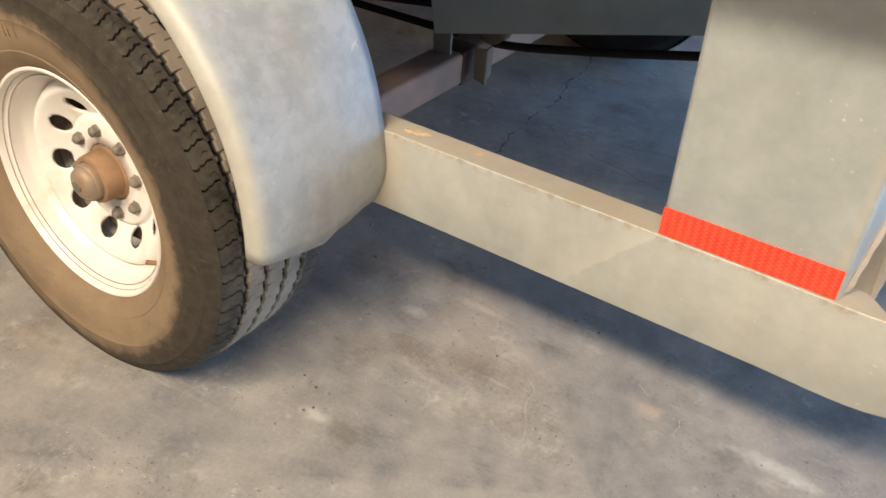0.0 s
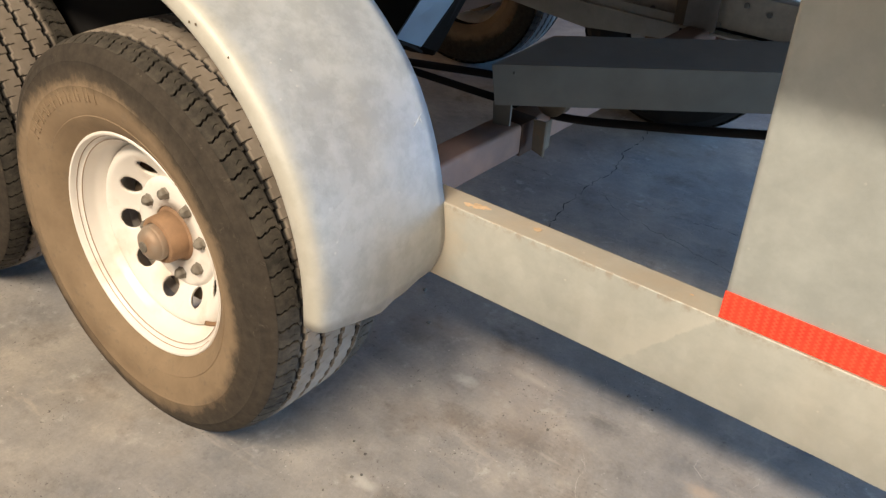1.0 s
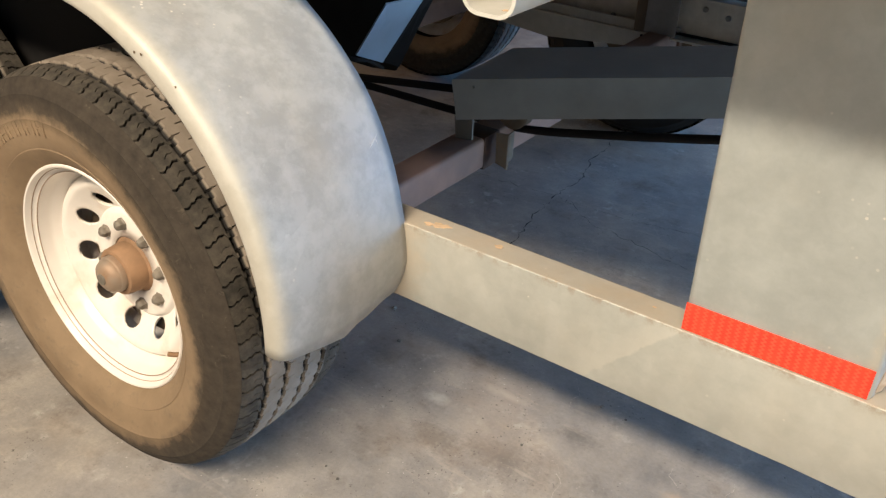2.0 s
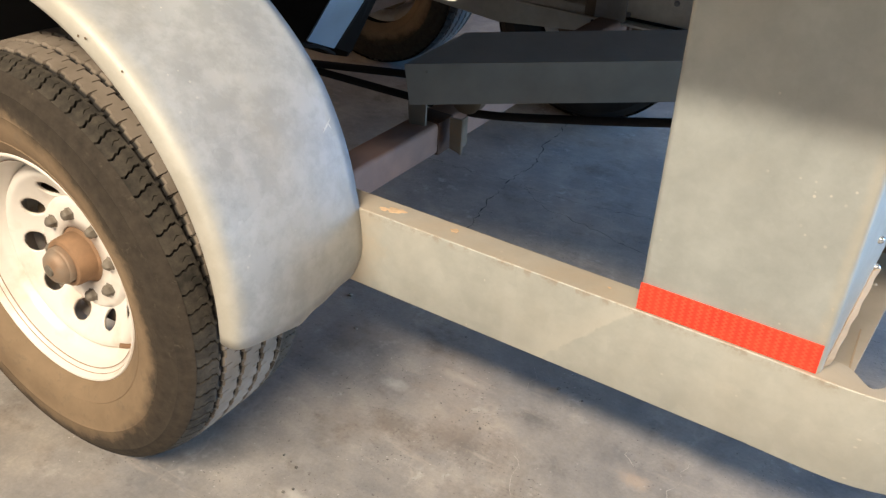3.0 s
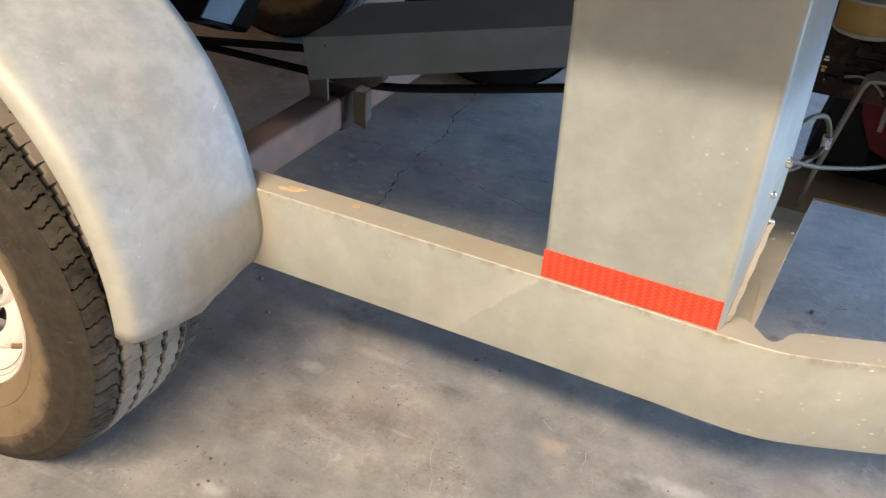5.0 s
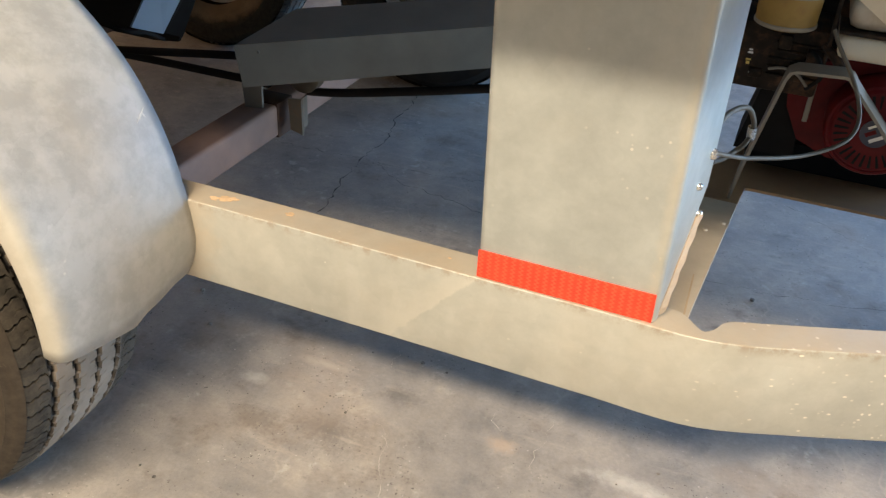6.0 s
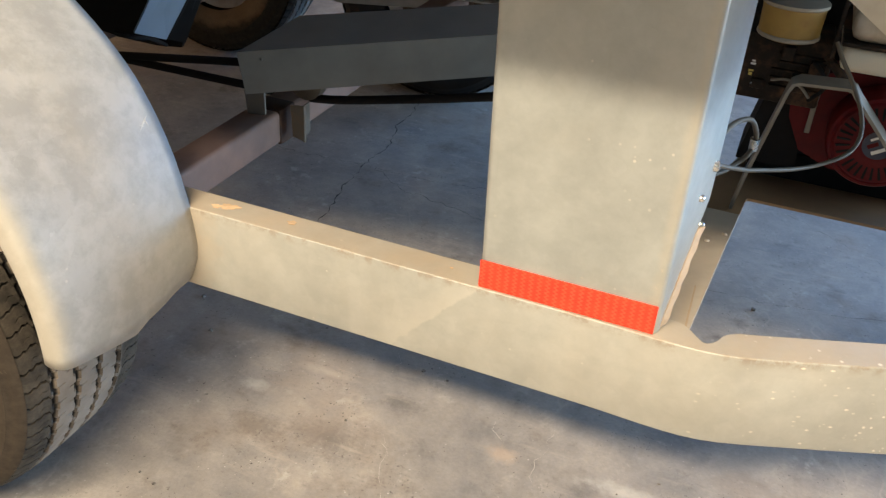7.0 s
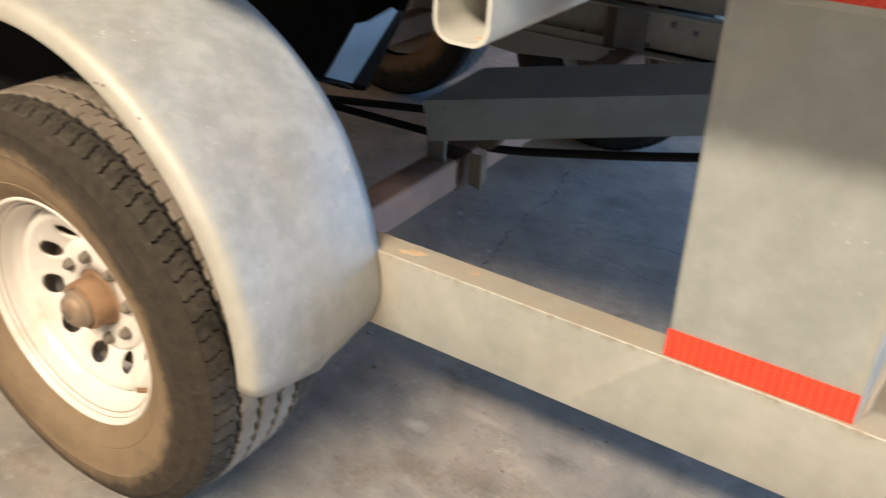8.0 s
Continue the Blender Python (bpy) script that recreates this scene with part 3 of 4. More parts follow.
def make_post():
    t, r, top = 0.004, 0.009, 1.10
    sec = [(-0.002, 0.10)]
    sec += [(-0.002 + r * (1 - math.cos(radians(a))), r * (1 - math.sin(radians(a)))) for a in (0, 25, 50, 75, 90)]
    sec += [(POST_W - r + r * math.sin(radians(a)), r * (1 - math.cos(radians(a)))) for a in (0, 18, 36, 54, 72, 90)]
    sec += [(POST_W + 0.009, 0.055), (POST_W + 0.021, 0.115)]
    inner = []
    for i, (x, y) in enumerate(sec):
        a, b = Vector(sec[max(0, i - 1)]), Vector(sec[min(len(sec) - 1, i + 1)])
        d = (b - a).normalized()
        inner.append((x - d.y * t, y + d.x * t))
    outline = sec + inner[::-1]
    bm = bmesh.new()
    zs = [BEAM_TOP + 0.001, 0.60, 0.64, 0.68, 0.72, 0.76, 0.80, 0.9, 1.0, top]
    rings = []
    for z in zs:
        lean = -0.021 * (z - BEAM_TOP)
        cut = max(0.0, min(1.0, (z - BEAM_TOP - 0.01) / 0.15))   # the right return is cut away toward the foot
        ring = []
        for x, y in outline:
            yy = y
            xx = x
            if x > POST_W - 0.006 and y > 0.010:
                keep = 0.06 + 0.94 * cut
                yy = 0.010 + (y - 0.010) * keep
                xx = min(x, POST_W) + max(0.0, x - POST_W) * keep
            k = 1 - max(0, min(1, x / POST_W))
            ring.append(bm.verts.new((xx + lean * k - 0.004 * (z - BEAM_TOP) * (1 - k), yy, z)))
        rings.append(ring)
    n = len(outline)
    for a, b in zip(rings, rings[1:]):
        for j in range(n):
            bm.faces.new((a[j], a[(j + 1) % n], b[(j + 1) % n], b[j]))
    post = part("upright", bm, GALV_POST, trailer, "broad folded sheet upright welded to the rail", smooth=50)
    part("reflective_tape", box(-0.002, POST_W - 0.005, -0.0022, -0.0006, BEAM_TOP + 0.0015, BEAM_TOP + 0.0445), TAPE, post, "red reflective tape round the foot", smooth=None)
    rnd = random.Random(4)
    # ragged cut edge of the right return
    pts = [(POST_W + 0.001, 0.014, BEAM_TOP + 0.004)]
    for i in range(9):
        z = BEAM_TOP + 0.015 + 0.105 * i / 8
        c = max(0.0, min(1.0, (z - BEAM_TOP - 0.01) / 0.15))
        keep = 0.06 + 0.94 * c
        pts.append((POST_W + 0.0215 * keep, 0.007 + 0.105 * keep + rnd.uniform(-0.002, 0.002), z))
    back = [(x + 0.0062 + 0.0016 * (i % 2), y + 0.010, z + 0.001) for i, (x, y, z) in enumerate(pts)]
    bm = bmesh.new()
    for (a, b), (c, d) in zip(zip(pts, pts[1:]), zip(back, back[1:])):
        slab([a, b, d, c], (-0.0015, 0.001, 0), bm)
    part("torn_edge", bm, PRIMER, post, "pale ragged cut edge", smooth=None)
    # two bolts in the return
    for y, z in ((0.068, 0.738), (0.098, 0.685)):
        x = POST_W + 0.009 + (y - 0.055) * 0.2 - 0.003
        bm = lathe([(0.0, -0.0075), (0.003, -0.0072), (0.0048, -0.0055), (0.0054, -0.003), (0.0054, 0.0), (0.0066, 0.0), (0.0066, 0.003), (0.0, 0.003)], 12)
        bmesh.ops.transform(bm, matrix=Matrix.Translation((x, y, z)) @ Matrix.Rotation(radians(97), 4, "Z"), verts=bm.verts[:])
        part("bolt", bm, BOLT, post, "bright zinc bolt head", smooth=40)
    bm = lathe([(0.0, -0.010), (0.006, -0.010), (0.0075, -0.008), (0.0075, 0.0), (0.0, 0.0)], 14)
    bmesh.ops.transform(bm, matrix=Matrix.Translation((0.2585, 0.100, 0.7705)) @ Matrix.Rotation(radians(97), 4, "Z"), verts=bm.verts[:])
    part("cable_clamp", bm, BOLT, post, "small shiny cable clamp", smooth=40)
    return post


make_post()

FEND = Vector((-0.968, 0, 0.472))


def make_fender():
    sec = [(-0.2850, 0.4405), (-0.2885, 0.4425), (-0.2905, 0.4460), (-0.2915, 0.4520), (-0.2912, 0.4600), (-0.2900, 0.4665), (-0.2868, 0.4722), (-0.2818, 0.4765), (-0.2750, 0.4793), (-0.2660, 0.4810), (-0.250, 0.4830), (-0.222, 0.4862), (-0.185, 0.4895), (-0.16, 0.4915), (-0.145, 0.4928), (-0.125, 0.494), (-0.10, 0.4945), (-0.05, 0.4943), (-0.02, 0.4938), (-0.002, 0.4930)]
    bm = bmesh.new()
    rings = [(FEND.x, radians(-4 + 94 * i / 36)) for i in range(37)]
    rings += [(FEND.x - 0.83 * k / 8, radians(90)) for k in range(1, 9)]
    rings += [(FEND.x - 0.83, radians(90 + 97 * i / 16)) for i in range(1, 17)]
    grid = []
    for k, (cx, a) in enumerate(rings):
        row = []
        for y, r in sec:
            aa, rr = a, r
            if k < 6:
                u = max(0, min(1, (y + 0.29) / 0.14))
                v = max(0, min(1, (y + 0.15) / 0.15))
                low = radians(-3.4 - 2.6 * u + 1.3 * math.sin(math.pi * v))
                aa = low + (radians(-4 + 94 * 6 / 36) - low) * k / 6
                if k < 3:
                    rr = r - (0.022 * v) * (1 - k / 3) ** 1.5 - 0.006 * math.exp(-((y + 0.135) / 0.018) ** 2) * (1 - k / 3)
            swell = max(0.0, min(1.0, (math.degrees(aa) - 14) / 22)) if aa < radians(90) else 1.0
            rr += 0.0125 * swell * max(0.0, min(1.0, (y + 0.16) / 0.10))
            wob = 0.0012 * noise.noise(Vector((cx + r * math.cos(aa), y * 2, r * math.sin(aa))) * 5)
            row.append(bm.verts.new((cx + (rr + wob) * math.cos(aa), y, FEND.z + (rr + wob) * math.sin(aa))))
        grid.append(row)
    for a, b in zip(grid, grid[1:]):
        for j in range(len(sec) - 1):
            bm.faces.new((a[j], a[j + 1], b[j + 1], b[j]))
    sheet = part("fender", bm, GALV_FENDER, trailer, "rounded mudguard with a rolled outer edge", smooth=70)
    m = sheet.modifiers.new("thick", "SOLIDIFY")
    m.thickness, m.offset = 0.003, -1
    # black sheet added between guard and rail for the well's deep shade
    pts = [(FEND.x + 0.484 * math.cos(radians(a)), 0.0, FEND.z + 0.484 * math.sin(radians(a))) for a in range(13, 91, 6)]
    pts += [(FEND.x - 0.83 + 0.484 * math.cos(radians(a)), 0.0, FEND.z + 0.484 * math.sin(radians(a))) for a in range(90, 168, 6)]
    pts += [(FEND.x - 0.83 - 0.484, 0.0, BEAM_BOT), (FEND.x + 0.45, 0.0, BEAM_BOT)]
    part("well_shade_sheet", slab([(x, -0.008, z) for x, y, z in pts], (0, -0.004, 0)), BLACKSTEEL, sheet, "black sheet added to darken the wheel well", smooth=None)
    return sheet



def surface_mark(path, normal, width, mat, parent, name, label):
    """A thin worn stroke lying on a sheet."""
    n = Vector(normal).normalized()
    pts = [Vector(p) + n * 0.0006 for p in path]
    side = n.cross(pts[-1] - pts[0]).normalized() * width / 2
    mid = (pts[0] + pts[-1]) / 2
    part(name, slab([pts[0], mid - side, pts[-1], mid + side], n * 0.0005), mat, parent, label, smooth=None)


fender = make_fender()
# scratch strokes in pale zinc, so the glint is in their colour
for a, b, w in (((-0.5219, -0.0461, 0.7006), (-0.5289, -0.0203, 0.7152), 0.003), ((-0.5232, -0.0440, 0.7090), (-0.5250, -0.0330, 0.7020), 0.003), ((-0.5262, -0.0300, 0.7130), (-0.5232, -0.0250, 0.7010), 0.0022)):
    surface_mark([a, b], (0.91, 0.01, 0.42), w, GALV_PALE, fender, "scuff", "scuff in the zinc with its glint painted pale")
for p, n in (((-0.7361, -0.2913, 0.8661), (0.02, -1, 0.03)), ((-0.663, -0.2867, 0.8319), (0.49, -0.66, 0.57)), ((-0.722, -0.2913, 0.8660), (0.02, -1, 0.03))):
    q = Vector(p)
    surface_mark([q - Vector((0.002, 0, 0.002)), q + Vector((0.002, 0, 0.002))], n, 0.0045, DRUM, fender, "rust_spot", "small brown rust pin")

AX = (-0.97, -1.80)
HUB_Z = 0.387


def make_wheel(wall):
    """Local: axis along y, outboard toward -y, tyre centre plane at y = 0. The rim is the part, the rest hang under it."""
    rimp = [(0.2185, -0.084), (0.2220, -0.088), (0.2225, -0.092), (0.2205, -0.0945), (0.2170, -0.0940), (0.2140, -0.089), (0.2120, -0.082), (0.2080, -0.078), (0.2065, -0.0765), (0.2035, -0.076), (0.2010, -0.070), (0.2000, -0.056), (0.1970, -0.050), (0.1880, -0.038), (0.1850, -0.030), (0.1845, 0.030), (0.195, 0.050), (0.203, 0.070), (0.215, 0.08), (0.222, 0.088)]
    w = part("wheel", lathe(rimp, 96), WHEEL_WHITE, trailer, "white steel wheel with a muddy tyre", smooth=40)
    for rad, yy in ((0.2122, -0.0828), (0.2036, -0.0768)):
        part("dirt_line", lathe([(rad + 0.0007, yy - 0.0009), (rad - 0.0007, yy - 0.0006), (rad - 0.0007, yy + 0.0006)], 96), RIMDIRT, w)
    R = 0.3915
    half = 0.121
    m = 60
    mid = 0.0145
    ys = [mid - half + 2 * half * i / m for i in range(m + 1)]
    phases = [0.0, 0.030, 0.066, 0.14, 0.24, 0.33, 0.43, 0.470, 0.500, 0.530, 0.62, 0.72, 0.81, 0.91]
    pitches, sub = 72, len(phases)
    n = pitches * sub
    grooves = ((-0.0735, 0.0044), (-0.028, 0.0046), (0.020, 0.0046), (0.066, 0.0044))
    zigzag = [0.0, 0.10, 0.02, 0.06, 0.17, 0.12, 0.22, 0.30, 0.24, 0.27, 0.20]
    verts, faces = [], []
    for i in range(n):
        col = i % sub
        ph = phases[col]
        jit = 0.05 * math.sin(12.9 * (i // sub))
        for q, y0 in enumerate(ys):
            y = y0 - mid
            ay = abs(y)
            lean = (zigzag[min(q, m - q)] if ay > 0.081 else 0.0) + jit
            th = 2 * math.pi * (i // sub + ph + lean) / pitches
            rr = R - (0.0130 if y < 0 else 0.0035) * (ay / half) ** 5 - 0.0025 * (y / half) ** 2
            zig = 0.0022 * math.sin(2 * math.pi * ph)
            for g, gw in grooves:
                d = abs(y - g - zig)
                if d < gw:
                    rr -= 0.0075
                elif d < gw + 0.013 and col == (1 if y < g else 8):
                    rr -= 0.0070
            if ay > 0.081 and col in (1, 2):
                rr -= 0.009
            elif 0.088 < ay < 0.098 and col == 8:
                rr -= 0.003
            verts.append((rr * math.cos(th), y0, rr * math.sin(th)))
    k = m + 1
    for i in range(n):
        j = (i + 1) % n
        for q in range(m):
            faces.append((i * k + q, i * k + q + 1, j * k + q + 1, j * k + q))
    me = bpy.data.meshes.new("tread")
    me.from_pydata(verts, [], faces)
    me.materials.append(TREAD)
    me.polygons.foreach_set("use_smooth", [True] * len(me.polygons))
    me.set_sharp_from_angle(angle=radians(30))
    tread = new("tread", me)
    tread.parent = w
    tread["label"] = "dusty black ribbed tread with fine sipes"
    side = [(0.3785, -0.1040), (0.3762, -0.1066), (0.3725, -0.1085), (0.3690, -0.1105), (0.3655, -0.1130), (0.3640, -0.1128), (0.3600, -0.1160), (0.3535, -0.1180), (0.3520, -0.1195), (0.3490, -0.1190), (0.335, -0.1215), (0.3120, -0.1230), (0.3105, -0.1240), (0.3080, -0.1230), (0.290, -0.1220),
            (0.270, -0.1185), (0.257, -0.1135), (0.2555, -0.1145), (0.252, -0.1130), (0.240, -0.106), (0.2285, -0.0975), (0.2220, -0.092)]
    part("sidewall", lathe(side, 128), wall, w, "sidewall caked with dry tan mud", smooth=50)
    part("sidewall", lathe([(r, 0.029 - y) for r, y in side], 128), wall, w, "dusty inner sidewall", smooth=50)
    # raised outlined lettering, worn to plain frames
    for h in range(9):
        bm = bmesh.new()
        mid_a, wide, r0, r1 = radians(97 + 6.1 * h), radians(2.2), 0.284, 0.312
        for ra, rb, aa, ab in ((r0, r1, -wide, -wide * 0.72), (r0, r1, wide * 0.72, wide), (r1 - 0.003, r1, -wide * 0.72, wide * 0.72), (r0 + 0.012, r0 + 0.015, -wide * 0.72, wide * 0.72)):
            slab([(r * math.cos(mid_a + k), -0.1205, r * math.sin(mid_a + k)) for r, k in ((ra, aa), (rb, aa), (rb, ab), (ra, ab))], (0, -0.0032, 0), bm)
        part("raised_letter", bm, wall, w, smooth=None)
    # disc with hand holes, cut on a fine polar grid
    bm = bmesh.new()
    prof = [(0.186, 0.004), (0.1842, -0.020), (0.1805, -0.034), (0.1745, -0.0415), (0.1690, -0.0430), (0.1640, -0.0410)]
    prof += [(0.1605 - 0.0030 * i, -0.0385 + 0.00205 * i) for i in range(16)]
    prof += [(0.1125, -0.0060), (0.1095, -0.0072), (0.1065, -0.0115), (0.1035, -0.0145), (0.1000, -0.0155), (0.080, -0.0155), (0.056, -0.0155)]
    n = 220
    rings = [[bm.verts.new((r * math.cos(2 * math.pi * i / n), y, r * math.sin(2 * math.pi * i / n))) for i in range(n)] for r, y in prof]
    for a, b in zip(rings, rings[1:]):
        for i in range(n):
            bm.faces.new((a[i], b[i], b[(i + 1) % n], a[(i + 1) % n]))
    hole_r, ring_r = HOLE_R, 0.133
    angles = [radians(7 + 36 * h) for h in range(10)]

    def near(x, z):
        """Distance from the nearest hole's centre along the sloping face, and that centre."""
        out = []
        for q in angles:
            dr, dt = (x * math.cos(q) + z * math.sin(q) - ring_r) / 0.84, z * math.cos(q) - x * math.sin(q)
            out.append((math.hypot(dr, dt), (ring_r * math.cos(q), ring_r * math.sin(q))))
        return min(out)

    dead = []
    for f in bm.faces:
        q = f.calc_center_median()
        if near(q.x, q.z)[0] < hole_r:
            dead.append(f)
    bmesh.ops.delete(bm, geom=dead, context="FACES")
    for v in bm.verts:
        d, c = near(v.co.x, v.co.z)
        if d < hole_r + 0.0035 and v.is_boundary:
            k = hole_r / max(d, 1e-6)
            v.co.x, v.co.z = c[0] + (v.co.x - c[0]) * k, c[1] + (v.co.z - c[1]) * k
    disc = part("disc", bm, WHEEL_WHITE, w, "white dished disc with ten round holes", smooth=40)
    mo = disc.modifiers.new("thick", "SOLIDIFY")
    mo.thickness, mo.offset = 0.006, 0
    part("brake_drum", lathe([(0.0, 0.004), (0.150, 0.004), (0.158, 0.010), (0.160, 0.070), (0.172, 0.074), (0.174, 0.080), (0.10, 0.084), (0.0, 0.084)], 48), DRUM, w, "brown dusty brake drum", smooth=40)
    part("hub", lathe([(0.056, -0.006), (0.056, -0.014), (0.053, -0.018), (0.0485, -0.021), (0.0465, -0.052), (0.044, -0.0565), (0.037, -0.058), (0.036, -0.056)], 48), RUST, w, "rusty brown hub barrel", smooth=40)
    part("grease_cap", lathe([(0.0355, -0.054), (0.0355, -0.066), (0.0345, -0.068), (0.0325, -0.069), (0.0315, -0.073), (0.028, -0.0795), (0.020, -0.0845), (0.010, -0.0865), (0.0, -0.087)], 48), CAP, w, "domed grey-brown grease cap", smooth=40)
    part("plug", lathe([(0.011, -0.0860), (0.010, -0.0890), (0.0, -0.0895)], 20), NUT, w, "grey plug in the grease cap")
    for h in range(8):
        a = radians(45 * h + 9)
        bm = lathe([(0.0, -0.031), (0.0045, -0.0305), (0.0075, -0.0285), (0.0095, -0.0265), (0.0108, -0.024), (0.0112, -0.018), (0.0135, -0.015), (0.0135, -0.010), (0.0, -0.010)], 6)
        bmesh.ops.rotate(bm, cent=(0, 0, 0), matrix=Matrix.Rotation(0.3 * h, 3, "Y"), verts=bm.verts[:])
        bmesh.ops.translate(bm, vec=(0.0826 * math.cos(a), -0.004, 0.0826 * math.sin(a)), verts=bm.verts[:])
        part("lug_nut", bm, NUT, w, smooth=None)
    a = radians(VALVE_A)
    d = Vector((math.cos(a), 0, math.sin(a)))
    bm = sweep(ring2d(0.0045, 8), [d * 0.198 + Vector((0, -0.052, 0)), d * 0.190 + Vector((0, -0.066, 0)), d * 0.182 + Vector((0, -0.076, 0))], up=(1, 0, 0.3))
    part("valve_stem", bm, RUST, w, "thin valve stem")
    return w


HOLE_R, VALVE_A, SPIN = 0.0212, -35, 0
WHEEL_Y = -0.178
wheel = make_wheel(SIDEWALL)
wheel.matrix_basis = pose(AX[0], WHEEL_Y, HUB_Z, 0, SPIN, 0)
copy_thing(wheel, pose(AX[1], WHEEL_Y, HUB_Z, 0, 40, 0))
far_wheel = make_wheel(make_sidewall("dusty_inner_sidewall", 0.028))
far_wheel.matrix_basis = pose(-1.866, 2.055, HUB_Z, 0, 25, 180)
# sidewall kept near black: the shade on this tyre is in its colour
far_front = make_wheel(SHADED_RUBBER)
far_front.matrix_basis = pose(-0.889, 2.045, HUB_Z, 0, 10, 180)


def make_axle(x):
    bm = sweep(rounded(0.08, 0.08, 0.01), [(x + 0.193, 0.0, HUB_Z + 0.003), (x + 0.193, FAR_Y, HUB_Z + 0.003)])
    ax = part("axle", bm, AXLE, trailer, "dusty reddish brown square torsion axle tube")
    for y in (-0.035, FAR_Y + 0.01):
        part("arm", slab([(x + 0.24, y, HUB_Z + 0.04), (x + 0.15, y, HUB_Z + 0.05), (x - 0.03, y, HUB_Z + 0.03), (x - 0.03, y, HUB_Z - 0.03), (x + 0.15, y, HUB_Z - 0.04), (x + 0.24, y, HUB_Z - 0.035)], (0, 0.025, 0)), AXLE, ax)
    for y in (0.05, FAR_Y - 0.08):
        part("mount", slab([(x + 0.14, y, HUB_Z + 0.04), (x + 0.25, y, HUB_Z + 0.04), (x + 0.25, y, BEAM_BOT + 0.15), (x + 0.14, y, BEAM_BOT + 0.15)], (0, 0.006, 0)), GALV_DARK, ax)


for ax in AX:
    make_axle(ax)
# dark rust-brown band stands in for the shadow beside the hanger
part("axle_shade_band", box(AX[0] + 0.147, AX[0] + 0.2355, 0.645, 0.712, HUB_Z - 0.040, HUB_Z + 0.0460, 0.003), AXLE_SHADE, trailer, "dark rust-brown band added for shadow on the axle tube")

# inner tilted box beam, its pulley and hanger
A, B = Vector((-0.80, 0.585, 0.580)), Vector((-0.02, 1.067, 0.6435))
DROP, DEEP = Vector((0.018, 0.0, -0.094)), Vector((0.03, 0.22, 0.030))


def make_inner_beam():
    d = (B - A).normalized()
    bm = slab([A, B, B + DROP, A + DROP], (0.0, 0.006, 0.0))
    beam = part("inner_beam", bm, DARKSTEEL, trailer, "dark grey tilted box beam of the inner frame", smooth=None)
    part("top_plate", slab([A + Vector((0.0005, 0.0005, 0.0005)), B + Vector((0, 0.0005, 0.0005)), B + DEEP, A + DEEP], (0, 0.002, -0.006)), LIT_TOP_STEEL, beam, "upper face of the beam, painted lighter for its light", smooth=None)
    part("bottom_plate", slab([A + DROP + Vector((0, 0.0065, 0)), B + DROP + Vector((0, 0.0065, 0)), B + DROP + Vector((0, 0.2, 0.0)), A + DROP + Vector((0, 0.2, 0.0))], (0, 0, 0.005)), DARKSTEEL, beam, smooth=None)
    part("end_plate", slab([A + Vector((0.004, 0.0065, -0.008)), A + DROP + Vector((0.004, 0.0065, 0.0055)), A + DROP + Vector((0.004, 0.19, 0.0055)), A + DEEP + Vector((0.004, -0.02, -0.02))], d * 0.005), DARKSTEEL, beam, smooth=None)
    for u, v in ((0.055, -0.018), (0.060, -0.072)):
        p = A + d * u + Vector((0, -0.003, v))
        bb = lathe([(0.0, -0.002), (0.003, -0.0018), (0.004, 0.0), (0.0, 0.003)], 10)
        bmesh.ops.translate(bb, vec=p, verts=bb.verts[:])
        part("rivet", bb, DARKSTEEL, beam)
    p = A + d * 0.122 + Vector((0.0, 0.062, -0.094))
    bb = lathe([(0.0, -0.014), (0.016, -0.014), (0.018, -0.017), (0.040, -0.017), (0.044, -0.014), (0.038, -0.006), (0.038, 0.006), (0.044, 0.014), (0.044, 0.018), (0.0, 0.018)], 32)
    bmesh.ops.translate(bb, vec=p, verts=bb.verts[:])
    part("pulley", bb, PULLEY, beam, "dusty grooved pulley under the beam", smooth=40)
    q = A + d * 0.0 + Vector((0, 0.02, -0.094))
    bb = slab([q, q + Vector((0.045, 0.01, 0.002)), q + Vector((0.045, 0.01, -0.055)), q + Vector((0.006, 0, -0.07))], (0.0, 0.006, 0))
    part("hanger", bb, DARKSTEEL, beam, "short steel hanger plate", smooth=None)
    q = Vector((-0.712, 0.655, 0.455))
    bb = slab([q + Vector((0.0, 0, -0.006)), q + Vector((0.030, 0.009, -0.006)), q + Vector((0.030, 0.009, -0.098)), q + Vector((0.022, 0.006, -0.092)), q + Vector((0.004, 0, -0.084))], (0.002, 0.005, 0))
    slab([q + Vector((0.030, 0.009, -0.006)), q + Vector((0.030, 0.009, -0.085)), q + Vector((0.028, 0.04, -0.080)), q + Vector((0.028, 0.04, -0.006))], (-0.003, 0, 0), bb)
    part("hanger", bb, PULLEY, beam, "rusty angle hanger", smooth=None)
    return beam


make_inner_beam()

# black hoses running behind the beam
for pts in ([(-1.9, 0.79, 0.336), (-1.22, 0.79, 0.430), (-0.945, 0.79, 0.468), (-0.70, 0.79, 0.50)],
            [(-1.9, 0.79, 0.402), (-1.207, 0.79, 0.409), (-0.94, 0.79, 0.411), (-0.72, 0.79, 0.416), (-0.47, 0.79, 0.466), (-0.21, 0.79, 0.528), (-0.06, 0.83, 0.555)]):
    part("hose", sweep(ring2d(0.0105, 10), curve_points(pts, 6)), BLACKSTEEL, trailer, "black hydraulic hose", smooth=60)

